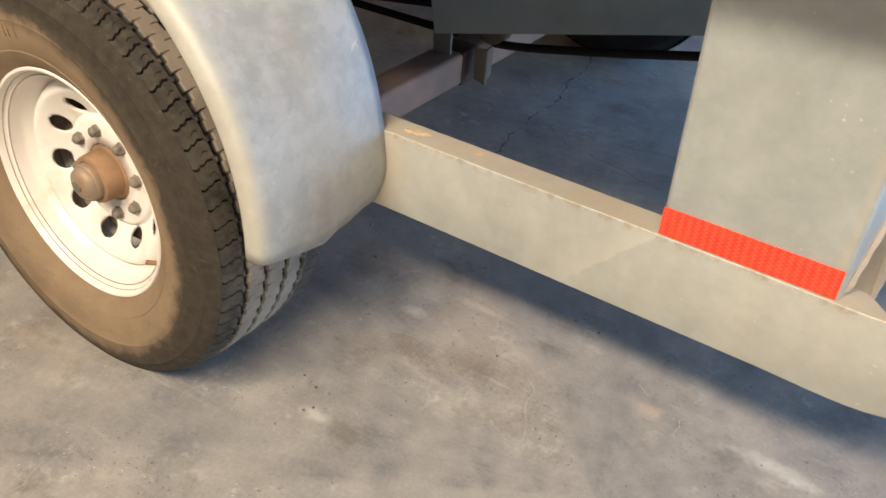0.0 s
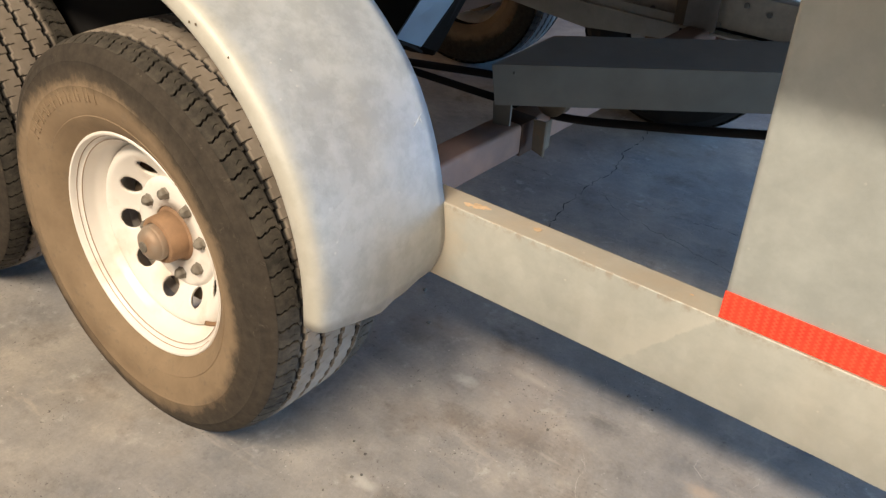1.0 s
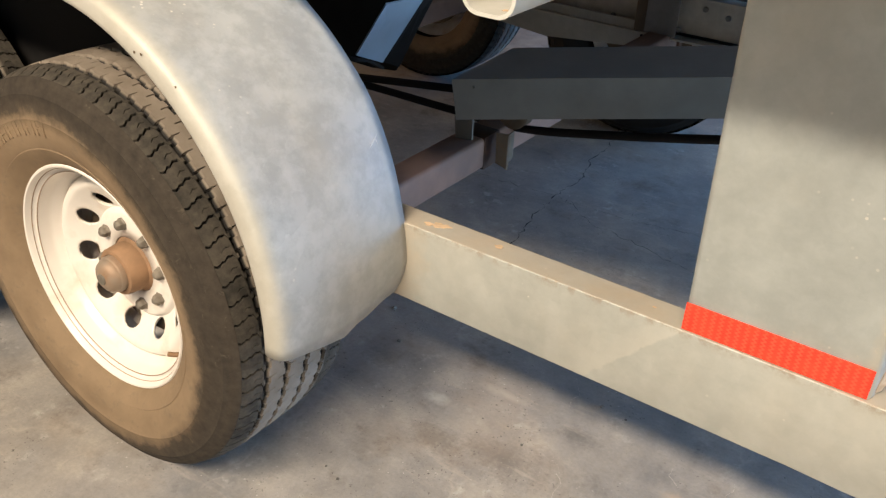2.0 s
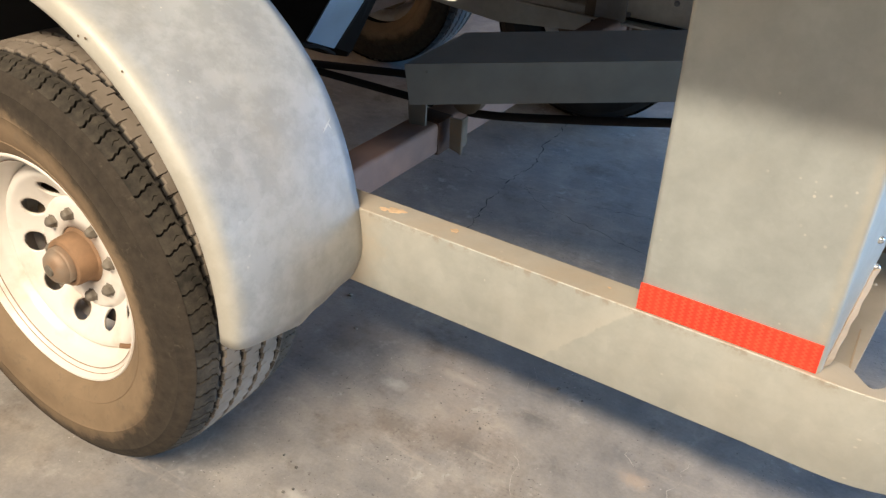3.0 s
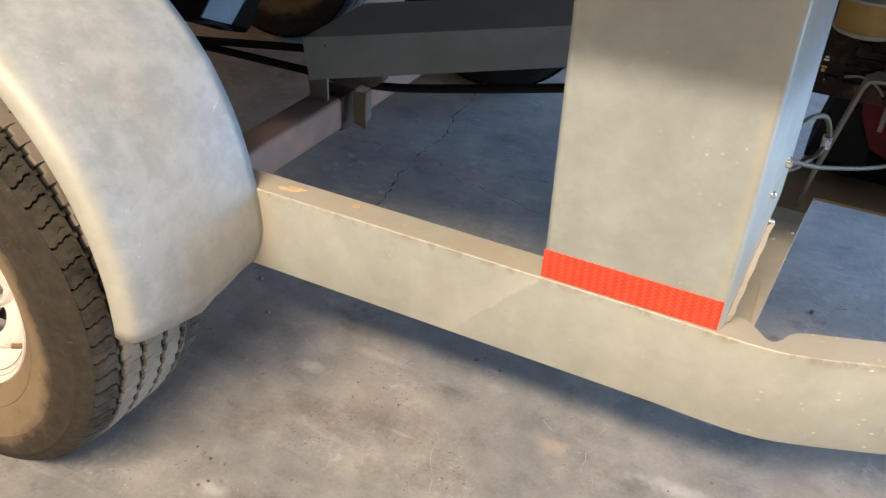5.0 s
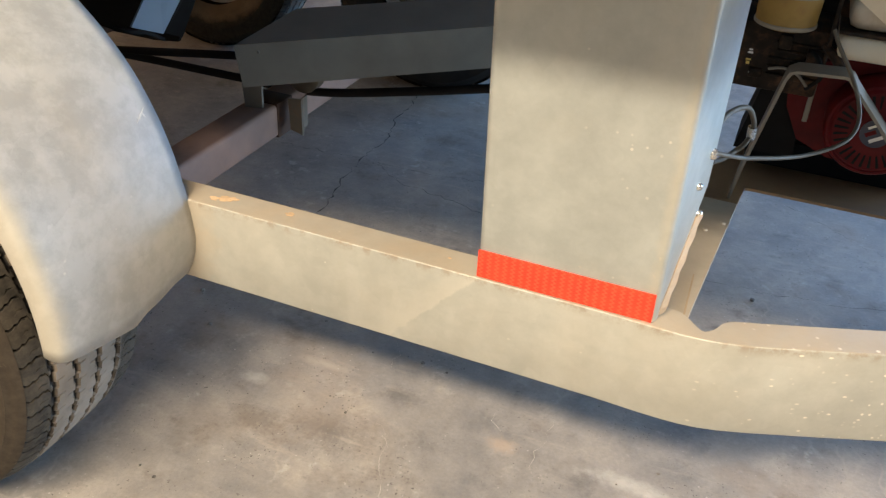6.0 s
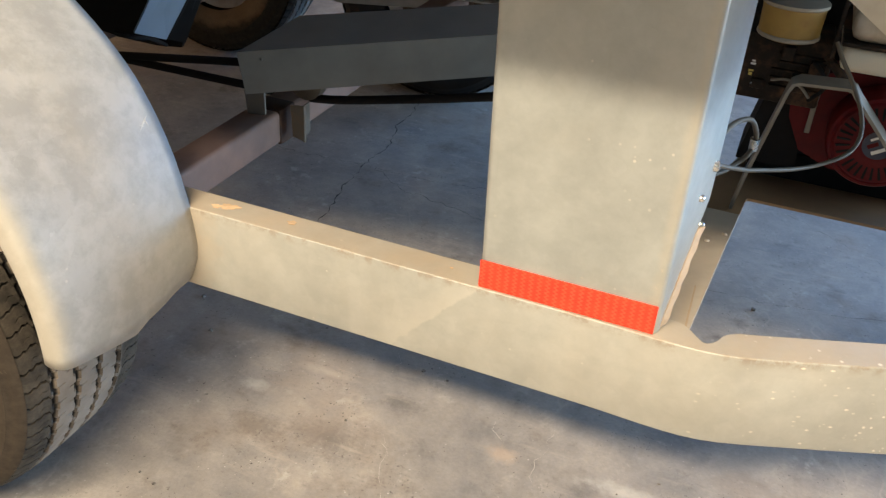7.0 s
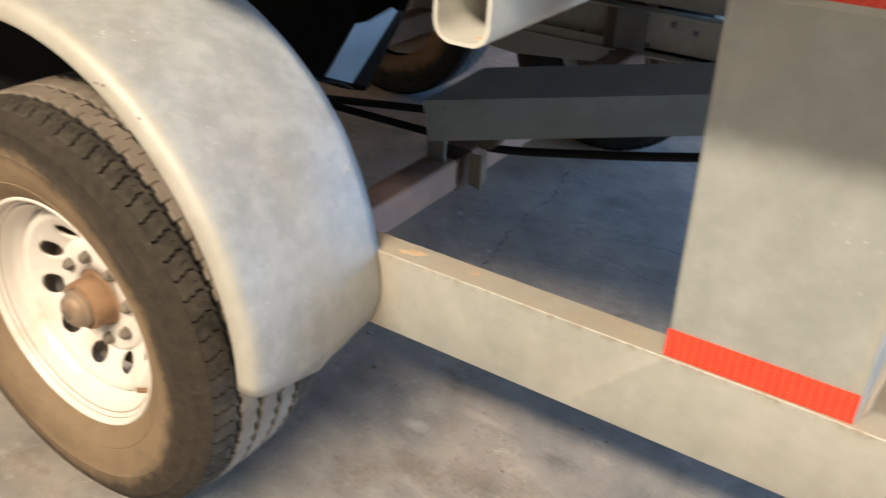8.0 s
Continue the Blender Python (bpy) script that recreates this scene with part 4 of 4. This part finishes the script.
# folded guard with its black backing near the far wheel
guard = part("wheel_guard", slab([(-1.272, 0.80, 0.482), (-1.175, 0.812, 0.640), (-1.169, 0.863, 0.638), (-1.143, 0.938, 0.666), (-1.148, 0.966, 0.652), (-1.322, 0.980, 0.405)], (-0.005, 0.0006, 0.003)), BLUEPANEL, trailer, "smooth grey folded sheet", smooth=None)
part("edge", slab([(-1.3205, 0.982, 0.407), (-1.147, 0.967, 0.655), (-1.150, 1.004, 0.642), (-1.298, 1.032, 0.384)], (-0.005, 0.0006, 0.003)), BLACKSTEEL, guard, "dark folded edge", smooth=None)
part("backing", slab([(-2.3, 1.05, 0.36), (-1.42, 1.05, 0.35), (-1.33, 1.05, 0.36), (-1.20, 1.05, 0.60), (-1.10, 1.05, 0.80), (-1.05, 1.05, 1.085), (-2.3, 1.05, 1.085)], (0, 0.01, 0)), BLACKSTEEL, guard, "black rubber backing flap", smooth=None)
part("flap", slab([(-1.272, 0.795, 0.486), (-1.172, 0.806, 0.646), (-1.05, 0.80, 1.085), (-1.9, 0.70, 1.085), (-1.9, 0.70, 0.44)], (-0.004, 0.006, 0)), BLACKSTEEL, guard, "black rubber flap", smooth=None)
part("strap", sweep([(-0.008, -0.004), (0.008, -0.004), (0.008, 0.004), (-0.008, 0.004)], curve_points([(-1.40, 0.79, 0.487), (-1.29, 0.80, 0.470), (-1.275, 0.86, 0.450), (-1.285, 0.93, 0.410)], 5)), BLACKSTEEL, guard, "thin black strap")

# far side panels seen under the deck
part("far_panel", slab([(-1.75, FAR_Y - 0.05, 0.37), (-1.22, FAR_Y - 0.05, 0.325), (-0.87, FAR_Y - 0.05, 0.36), (-0.80, FAR_Y - 0.05, 0.45), (-1.75, FAR_Y - 0.05, 0.45)], (0, 0.006, 0)), GALV, trailer, "grey axle plate on the far rail", smooth=None)
# foot of this panel is real; the rest is added to stop light
part("far_side_blocker", box(-3.0, 0.7, FAR_Y - 0.01, FAR_Y + 0.01, BEAM_TOP + 0.012, 1.085), GALV_FAR, trailer, "dull grey panel above the far rail, upper part added to block light", smooth=None)
for x in (-1.35, -0.88, -0.42, 0.02):
    part("stiffener", box(x, x + 0.035, FAR_Y - 0.062, FAR_Y - 0.012, BEAM_TOP + 0.012, 1.085, 0.004), AXLE, trailer, "brownish stiffener of the far side")
part("web_bracket", box(-0.875, -0.815, FAR_Y - 0.064, FAR_Y - 0.007, BEAM_BOT + 0.008, BEAM_TOP - 0.008, 0.003), PULLEY, trailer, "rusty brown bracket in the far rail")
part("slot", box(-0.845, -0.745, FAR_Y - 0.0685, FAR_Y - 0.0665, BEAM_BOT - 0.014, BEAM_BOT - 0.001), BLACKSTEEL, trailer, "dark slot below the far rail", smooth=None)
part("corner_line", sweep([(-0.004, -0.004), (0.004, -0.004), (0.004, 0.004), (-0.004, 0.004)], [(-3.0, FAR_Y - 0.012, BEAM_BOT + 0.012), (0.25, FAR_Y - 0.012, BEAM_BOT + 0.012)]), BLACKSTEEL, trailer, "thin black line in the lower corner of the far rail", smooth=None)
for x, z in ((-0.98, 0.440), (-0.735, 0.437), (-0.655, 0.520), (-0.575, 0.505), (-0.48, 0.515)):
    bb = lathe([(0.0, -0.012), (0.008, -0.010), (0.010, -0.004), (0.010, 0.0), (0.0, 0.002)], 8)
    bmesh.ops.translate(bb, vec=(x, FAR_Y - 0.007, z), verts=bb.verts[:])
    part("bolt", bb, GALV_DARK, trailer)

# open-ended crossbar tube
bm = bmesh.new()
o, i_ = rounded(0.069, 0.083, 0.023, 8), rounded(0.060, 0.074, 0.019, 8)
TX, TZ, TY = -0.2180, 1.0395, -0.215
rows = []
for y, s in ((TY, o), (1.75, o), (1.75, i_), (TY, i_)):
    rows.append([bm.verts.new((TX + a, y, TZ + b)) for a, b in s])
for a, b in zip(rows, rows[1:] + rows[:1]):
    for j in range(len(a)):
        bm.faces.new((a[j], a[(j + 1) % len(a)], b[(j + 1) % len(a)], b[j]))
bar = part("crossbar", bm, GALV_PALE, trailer, "pale open-ended rounded crossbar tube", smooth=50)
part("rust_patch", blob(TX + 0.010, TY + 0.022, TZ - 0.0366, 0.004, 0.003, 5), RUSTPATCH, bar, smooth=None)

# the deck above, with its edge channel and tape
deck = part("deck", box(-3.2, 0.27, -0.17, 1.95, 1.09, 1.11), GALV_DARK, trailer, "deck sheet above the wheels", smooth=None)
part("deck_edge", box(-3.2, 1.5, -0.20, -0.172, 1.09, 1.17, 0.004), GALV, deck, "galvanized deck edge")
# ledge added out of view to cast the shadow on the upright
part("shade_ledge", box(-3.2, 1.5, -0.315, -0.196, 1.174, 1.205, 0.004), GALV, deck, "unseen galvanized ledge added to shade the top of the upright")
part("reflective_tape", box(0.06, 0.50, -0.2018, -0.2004, 1.098, 1.143), TAPE, deck, "red reflective tape on the deck edge", smooth=None)
# unseen sheet added so overhead light misses the rail flange
part("rail_light_blocker", box(0.42, 1.5, -0.17, 0.45, 1.09, 1.11), GALV_DARK, deck, "unseen sheet added to keep light off the bent rail", smooth=None)
# added cover, out of view, that dims the engine
part("engine_light_blocker", box(0.275, 1.5, 0.455, 1.15, 1.09, 1.11), GALV_DARK, deck, "unseen sheet added to darken the engine", smooth=None)
part("slanted_panel", slab([(0.3634, 0.2317, 0.9656), (0.487, 0.2317, 0.8822), (0.878, 0.2317, 0.8132), (0.878, 0.2317, 1.088), (0.3634, 0.2317, 1.088)], (0, 0.004, 0)), CREAM, deck, "cream slanted sheet before the engine", smooth=None)
# tall sheet added above view, stops front light reaching the inner floor
part("side_light_blocker", box(-3.2, 1.5, -0.194, -0.175, 1.172, 2.1, 0.003), GALV, deck, "unseen galvanized sheet added above the deck to block light")
for x in (-2.4, -1.6, -0.9):
    part("deck_rib", box(x, x + 0.05, -0.16, 1.94, 1.04, 1.089, 0.004), GALV_DARK, deck)

# strap bracket and cables by the engine
S = [(0.289, 0.478, 0.537), (0.2984, 0.455, 0.6108), (0.3281, 0.455, 0.7645), (0.3328, 0.455, 0.7782), (0.3425, 0.455, 0.7835), (0.4123, 0.455, 0.7878), (0.4209, 0.455, 0.7846), (0.4288, 0.455, 0.7746), (0.4824, 0.455, 0.7172), (0.5915, 0.455, 0.588), (0.7388, 0.455, 0.4163)]
part("strap_bracket", sweep([(-0.0026, -0.0135), (0.0026, -0.0135), (0.0026, 0.0135), (-0.0026, 0.0135)], S, up=(0, 1, 0.25)), GREYSTEEL, trailer, "bent flat steel bracket", smooth=30)
part("cable", sweep(ring2d(0.0032, 10), curve_points([(0.261, 0.1, 0.7727), (0.2855, 0.16, 0.7465), (0.3111, 0.22, 0.7235), (0.3745, 0.31, 0.7024), (0.4255, 0.36, 0.712), (0.4428, 0.39, 0.7311), (0.4375, 0.41, 0.7606), (0.4167, 0.42, 0.7977), (0.3912, 0.43, 0.8319), (0.377, 0.44, 0.8541)], 8)), CABLE, trailer, "grey control cable looping from the clamp", smooth=60)
part("cable", sweep(ring2d(0.0038, 10), curve_points([(0.258, 0.115, 0.79), (0.263, 0.16, 0.795), (0.275, 0.22, 0.789), (0.290, 0.26, 0.778), (0.3, 0.29, 0.749), (0.301, 0.30, 0.728), (0.295, 0.29, 0.712), (0.284, 0.28, 0.702), (0.272, 0.24, 0.705), (0.262, 0.155, 0.735)], 8)), CABLE, trailer, "short looped black hose", smooth=60)
part("ferrule", sweep(ring2d(0.0065, 10), [(0.3005, 0.297, 0.738), (0.301, 0.3005, 0.719)]), BOLT, trailer, "small pale hose ferrule")


# ---- engine on its platform behind the rail ----
PLAT_Z = 0.535
corner = [(0.318 - 0.007 * math.cos(radians(a)), 0.514 + 0.007 * math.sin(radians(a)), PLAT_Z) for a in (0, 30, 60, 90)]
platform = part("engine_platform", slab([(0.3065, 0.452, PLAT_Z)] + corner + [(1.25, 0.530, PLAT_Z), (1.25, 0.96, PLAT_Z), (0.33, 0.96, PLAT_Z), (0.262, 0.62, PLAT_Z), (0.205, 0.60, PLAT_Z), (0.205, 0.452, PLAT_Z)], (0, 0, -0.005)), PLATFORM, trailer, "brown dusty steel platform bolted behind the upright", smooth=None)
part("platform_arm", slab([(0.205, 0.040, PLAT_Z), (0.279, 0.040, PLAT_Z), (0.283, 0.09, PLAT_Z), (0.300, 0.355, PLAT_Z), (0.3064, 0.451, PLAT_Z), (0.205, 0.451, PLAT_Z)], (0, 0, -0.005)), ARM, platform, "dusty grey-brown arm of the platform", smooth=None)
part("lip", slab([(0.2755, 0.052, PLAT_Z + 0.0005), (0.2785, 0.052, PLAT_Z + 0.0005), (0.2735, 0.19, PLAT_Z + 0.0005), (0.2715, 0.19, PLAT_Z + 0.0005)], (0.0, 0.0, 0.001)), PRIMER, platform, smooth=None)
for x, y in ((0.268, 0.335), (0.292, 0.37)):
    bb = lathe([(0.0, -0.003), (0.0035, -0.0025), (0.005, 0.0), (0.0, 0.001)], 10)
    bmesh.ops.rotate(bb, cent=(0, 0, 0), matrix=Matrix.Rotation(radians(-90), 3, "X"), verts=bb.verts[:])
    bmesh.ops.translate(bb, vec=(x, y, PLAT_Z), verts=bb.verts[:])
    part("rivet", bb, ARM, platform)

engine = thing("engine", Matrix.Translation((0.4723, 0.604, PLAT_Z + 0.0318)) @ Matrix.Scale(0.575, 4), "small red and black petrol engine on a brown platform", "engine")


def eng(name, bm, mat, label="", smooth=35, at=(0, 0, 0), parent=None):
    bmesh.ops.translate(bm, vec=at, verts=bm.verts[:])
    return part(name, bm, mat, parent or engine, label, smooth)


def disc_shroud():
    bm = lathe([(0.118, 0.10), (0.118, 0.0), (0.113, -0.010), (0.108, -0.012), (0.104, -0.010), (0.098, -0.016), (0.054, -0.020), (0.047, -0.023), (0.038, -0.024), (0.0, -0.024)], 64)
    bmesh.ops.scale(bm, vec=(1.13, 1, 1.13), verts=bm.verts[:])
    return bm


FC = Vector((0.014, -0.20, 0.222))
cover = eng("fan_cover", disc_shroud(), RED, "round red fan cover with radial slots", at=FC)
for r0, r1, n, half in ((0.069, 0.106, 30, 0.0040),):
    for h in range(n):
        a = 2 * math.pi * h / n
        u, v = Vector((math.cos(a), 0, math.sin(a))), Vector((-math.sin(a), 0, math.cos(a)))
        yy = Vector((0, -0.0192, 0))
        w0, w1 = half * r0 / r1, half
        bm = slab([FC + yy + u * r0 - v * w0, FC + yy + u * r1 - v * w1, FC + yy + u * r1 + v * w1, FC + yy + u * r0 + v * w0], (0, -0.0008, 0))
        part("slot", bm, BLACKSTEEL, cover, smooth=None)
bm = lathe([(0.040, 0.0), (0.040, -0.003), (0.0, -0.003)], 40)
part("badge", bm, BADGE, cover, "dark round badge with plain marks").matrix_basis = Matrix.Translation(FC + Vector((0, -0.0242, 0)))
for x0, x1, z0, z1, m in ((-0.026, 0.024, -0.024, -0.012, LABELWHITE), (-0.030, 0.004, 0.000, 0.014, RED), (-0.014, 0.022, 0.022, 0.030, LABELWHITE)):
    bm = box(x0, x1, -0.0005, 0.0, z0, z1)
    bmesh.ops.rotate(bm, cent=(0, 0, 0), matrix=Matrix.Rotation(radians(-32), 3, "Y"), verts=bm.verts[:])
    bmesh.ops.scale(bm, vec=(0.85, 1, 0.85), verts=bm.verts[:])
    bmesh.ops.translate(bm, vec=FC + Vector((0, -0.0275, 0)), verts=bm.verts[:])
    part("mark", bm, m, cover, smooth=None)
eng("shroud", slab([(-0.20, -0.10, 0.345), (-0.235, -0.10, 0.27), (-0.225, -0.10, 0.21), (-0.175, -0.10, 0.115), (-0.08, -0.10, 0.075), (0.14, -0.10, 0.075), (0.19, -0.10, 0.2), (0.19, -0.10, 0.36), (-0.05, -0.10, 0.385)], (0, 0.12, 0)), RED, "red shroud behind the fan cover", smooth=None)
eng("crankcase", box(-0.20, 0.18, 0.06, 0.24, 0.03, 0.24, 0.02), BLACKSTEEL, "black crankcase", smooth=40)
eng("base", box(-0.31, 0.22, 0.055, 0.26, -0.055, 0.035, 0.004), BLACKSTEEL, "black mounting plate")
eng("gearbox", slab([(-0.345, -0.06, 0.035), (-0.17, -0.06, 0.035), (-0.18, -0.06, 0.27), (-0.30, -0.06, 0.27)], (0, 0.25, 0)), BLACKSTEEL, "black side casing", smooth=None)
head = eng("cylinder_head", box(-0.42, -0.16, -0.12, 0.10, 0.25, 0.445, 0.012), GRIME, "grimy black cylinder head", smooth=40)
rnd = random.Random(8)
for k in range(5):
    eng("fin", box(-0.30 + rnd.uniform(-0.01, 0.01), -0.165, -0.127 - rnd.uniform(0, 0.004), 0.105, 0.30 + 0.024 * k, 0.306 + 0.024 * k, 0.001), GRIME, parent=head)
for x, y, z, sx, sy, sz in ((-0.25, -0.15, 0.30, 0.045, 0.03, 0.05), (-0.21, -0.16, 0.36, 0.05, 0.04, 0.035), (-0.29, -0.145, 0.385, 0.035, 0.03, 0.04), (-0.215, -0.15, 0.335, 0.04, 0.03, 0.03), (-0.355, -0.13, 0.285, 0.04, 0.02, 0.03)):
    eng("carburettor_piece", box(x, x + sx, y, y + sy, z, z + sz, 0.006), GRIME, parent=head)
eng("linkage", sweep(ring2d(0.004, 8), curve_points([(-0.30, -0.16, 0.33), (-0.26, -0.18, 0.345), (-0.22, -0.175, 0.33), (-0.19, -0.17, 0.30)], 5)), GREYSTEEL, parent=head)
eng("fuel_line", sweep(ring2d(0.006, 8), curve_points([(-0.20, -0.17, 0.40), (-0.175, -0.20, 0.385), (-0.16, -0.19, 0.34), (-0.19, -0.16, 0.29)], 5)), BLACKSTEEL, parent=head)
bm = lathe([(0.0, -0.008), (0.008, -0.007), (0.010, 0.0), (0.0, 0.004)], 12)
eng("bolt", bm, BOLT, "round bolt head", at=(-0.345, -0.122, 0.300), parent=head)
for x0, x1, z0, z1, m in ((-0.350, -0.336, 0.372, 0.378, LABELWHITE), (-0.348, -0.338, 0.381, 0.386, LABELWHITE), (-0.352, -0.337, 0.352, 0.357, LABELYELLOW), (-0.350, -0.340, 0.340, 0.349, LABELYELLOW)):
    eng("label_bar", box(x0 - 0.016, x1 - 0.016, -0.1215, -0.1203, z0 - 0.020, z1 - 0.020), m, smooth=None, parent=head)
fb = eng("air_filter", lathe([(0.0, 0.0), (0.060, 0.0), (0.069, 0.005), (0.071, 0.014), (0.073, 0.078), (0.074, 0.083)], 40), YELLOW, "dusty yellow filter bowl")
fb.matrix_basis = Matrix.Translation((-0.288, -0.20, 0.468)) @ Matrix.Rotation(radians(90), 4, "X") @ Matrix.Scale(1.12, 4)
part("lid", lathe([(0.074, 0.080), (0.078, 0.083), (0.078, 0.090), (0.060, 0.096), (0.0, 0.098)], 40), RIMGREY, fb, "bright metal filter lid")
part("rim", lathe([(0.0705, 0.004), (0.0735, 0.007), (0.0740, 0.012), (0.0722, 0.015)], 40), RIMGREY, fb, "pale lower rim of the filter bowl", smooth=60)
tank = eng("fuel_tank", box(-0.142, 0.21, -0.22, 0.13, 0.403, 0.475, 0.022), TANK, "cream fuel tank with grimy seam", smooth=60)
eng("tank_top", box(-0.135, 0.205, -0.213, 0.123, 0.484, 0.57, 0.028), TANKTOP, "dirty cream tank top", parent=tank, smooth=60)
eng("seam", box(-0.149, 0.217, -0.227, 0.137, 0.474, 0.485, 0.003), GRIME, parent=tank)
# black box added to keep the gaps behind the engine dark
eng("dark_backdrop", box(-0.44, 0.25, 0.17, 0.30, 0.275, 0.82, 0.02), BLACKSTEEL, "black box added as a dark backdrop behind the tank", smooth=40)
eng("bracket", box(-0.168, -0.157, -0.18, -0.165, 0.36, 0.60, 0.003), GRIME, "grimy upright bracket")
eng("exhaust_strip", box(-0.174, -0.160, -0.112, -0.102, 0.175, 0.345, 0.002), GREYSTEEL, "bare steel strip on the shroud")
eng("throttle", sweep(ring2d(0.012, 10), curve_points([(-0.17, -0.16, 0.42), (-0.14, -0.2, 0.40), (-0.11, -0.21, 0.375)], 5)), GRIME, "black rubber elbow")

# ---- floor cracks, grit and chips ----
def crack(points, seed, width=0.004):
    rnd = random.Random(seed)
    pts = [Vector((*p, 0)) for p in points]
    fine = []
    for a, b in zip(pts, pts[1:]):
        n = max(3, int((b - a).length / 0.018))
        for k in range(n):
            q = a + (b - a) * k / n
            fine.append(q + Vector((rnd.uniform(-1, 1), rnd.uniform(-1, 1), 0)) * 0.008)
    fine.append(pts[-1])
    bm = bmesh.new()
    rows = []
    for i, q in enumerate(fine):
        d = (fine[min(i + 1, len(fine) - 1)] - fine[max(i - 1, 0)]).normalized()
        w = width * rnd.choice((0.10, 0.18, 0.30, 0.5, 0.75, 1.0)) * (1 if 0 < i < len(fine) - 1 else 0.2)
        s = Vector((-d.y, d.x, 0)) * w / 2
        rows.append([bm.verts.new(q + s + Vector((0, 0, 0.0006))), bm.verts.new(q - s + Vector((0, 0, 0.0006)))])
    for a, b in zip(rows, rows[1:]):
        bm.faces.new((a[0], a[1], b[1], b[0]))
    return bm


floor_ob = bpy.data.objects["floor"]
for seed, (w, pts) in enumerate(((0.0048, [(-0.776, 0.78), (-0.793, 0.953), (-0.804, 1.022), (-0.826, 1.106), (-0.828, 1.19), (-0.834, 1.27), (-0.832, 1.365), (-0.831, 1.46), (-0.882, 1.596), (-0.878, 1.746), (-0.93, 1.95)]),
                                 (0.0022, [(-1.15, 1.25), (-1.069, 1.248), (-0.952, 1.253), (-0.834, 1.27), (-0.747, 1.261), (-0.638, 1.261), (-0.538, 1.275), (-0.41, 1.303), (-0.1, 1.34)]),
                                 (0.0020, [(-0.80, 1.265), (-0.747, 1.235), (-0.673, 1.174), (-0.571, 1.16), (-0.498, 1.142), (-0.405, 1.115), (-0.25, 1.08)]),
                                 (0.0022, [(0.20, 1.05), (0.287, 1.054), (0.405, 1.059), (0.581, 1.082), (0.732, 1.116), (1.0, 1.15)]),
                                 (0.0020, [(0.443, 1.59), (0.616, 1.457), (0.739, 1.384), (0.95, 1.30)]),
                                 (0.0016, [(0.060, 0.378), (0.068, 0.335), (0.055, 0.277), (0.072, 0.212)]),
                                 (0.0012, [(-0.056, 0.338), (-0.036, 0.305), (-0.010, 0.286)]),
                                 (0.0012, [(-0.167, 0.04), (-0.2, 0.119), (-0.224, 0.203)]),
                                 (0.0012, [(-0.302, 0.37), (-0.314, 0.431), (-0.345, 0.484)]),
                                 (0.0012, [(-0.207, 0.159), (-0.235, 0.195), (-0.26, 0.223)]))):
    part("crack", crack(pts, seed, w), CRACK if seed < 3 else FAINTCRACK if seed < 5 else PALECRACK, floor_ob, "fine dark crack in the concrete", smooth=None)


def make_grit():
    rnd = random.Random(11)
    bm = bmesh.new()
    spots = [(-0.838, 0.43), (-0.247, 0.423), (0.30, 1.21)]
    spots += [(rnd.uniform(-1.1, 0.6), rnd.uniform(-0.2, 1.5)) for _ in range(45)]
    spots += [(rnd.gauss(-0.25, 0.35), rnd.gauss(0.40, 0.08)) for _ in range(36)]
    for cx, cy, sx, sy, n in ((-0.46, 0.125, 0.05, 0.014, 20), (-0.34, 0.215, 0.05, 0.02, 24), (-0.352, 0.254, 0.03, 0.012, 8), (-0.53, -0.12, 0.04, 0.03, 14), (-0.02, 0.10, 0.10, 0.06, 8)):
        spots += [(rnd.gauss(cx, sx), rnd.gauss(cy, sy)) for _ in range(n)]
    for x, y in spots:
        s = rnd.uniform(0.0006, 0.0017) if rnd.random() < 0.95 else 0.0030
        r = bmesh.ops.create_icosphere(bm, subdivisions=1, radius=s)
        bmesh.ops.scale(bm, vec=(rnd.uniform(0.7, 1.6), rnd.uniform(0.7, 1.4), rnd.uniform(0.4, 0.8)), verts=r["verts"])
        bmesh.ops.translate(bm, vec=(x, y, s * 0.3), verts=r["verts"])
    return bm


solid("grit", make_grit(), GRIT, "small grey grit and crumbs scattered on concrete", "grit", kind="stuff")


# ---- loose bits on the floor ----
def make_pebble(x, y, size, seed):
    """A small broken stone, lying on the slab."""
    rnd = random.Random(seed)
    bm = bmesh.new()
    bmesh.ops.create_icosphere(bm, subdivisions=2, radius=size)
    for v in bm.verts:
        v.co *= rnd.uniform(0.72, 1.15)
        v.co.z *= 0.6
    low = min(v.co.z for v in bm.verts)
    bmesh.ops.translate(bm, vec=(0, 0, -low), verts=bm.verts[:])
    return solid("pebble", bm, PEBBLE, "small rough grey pebble lying on the concrete", "pebble", "pebbles on the floor", at=pose(x, y, 0, 0, 0, rnd.uniform(0, 360)), smooth=None)


PEBBLE = plain("grey_stone_chip", (0.19, 0.175, 0.155), 0.9, 0, 0.4, 120, 0.3)
for k, (x, y, size) in enumerate(((-0.844, 0.438, 0.0060), (-0.250, 0.422, 0.0050), (0.398, 1.010, 0.0065), (-0.748, 0.334, 0.0055))):
    make_pebble(x, y, size, 30 + k)
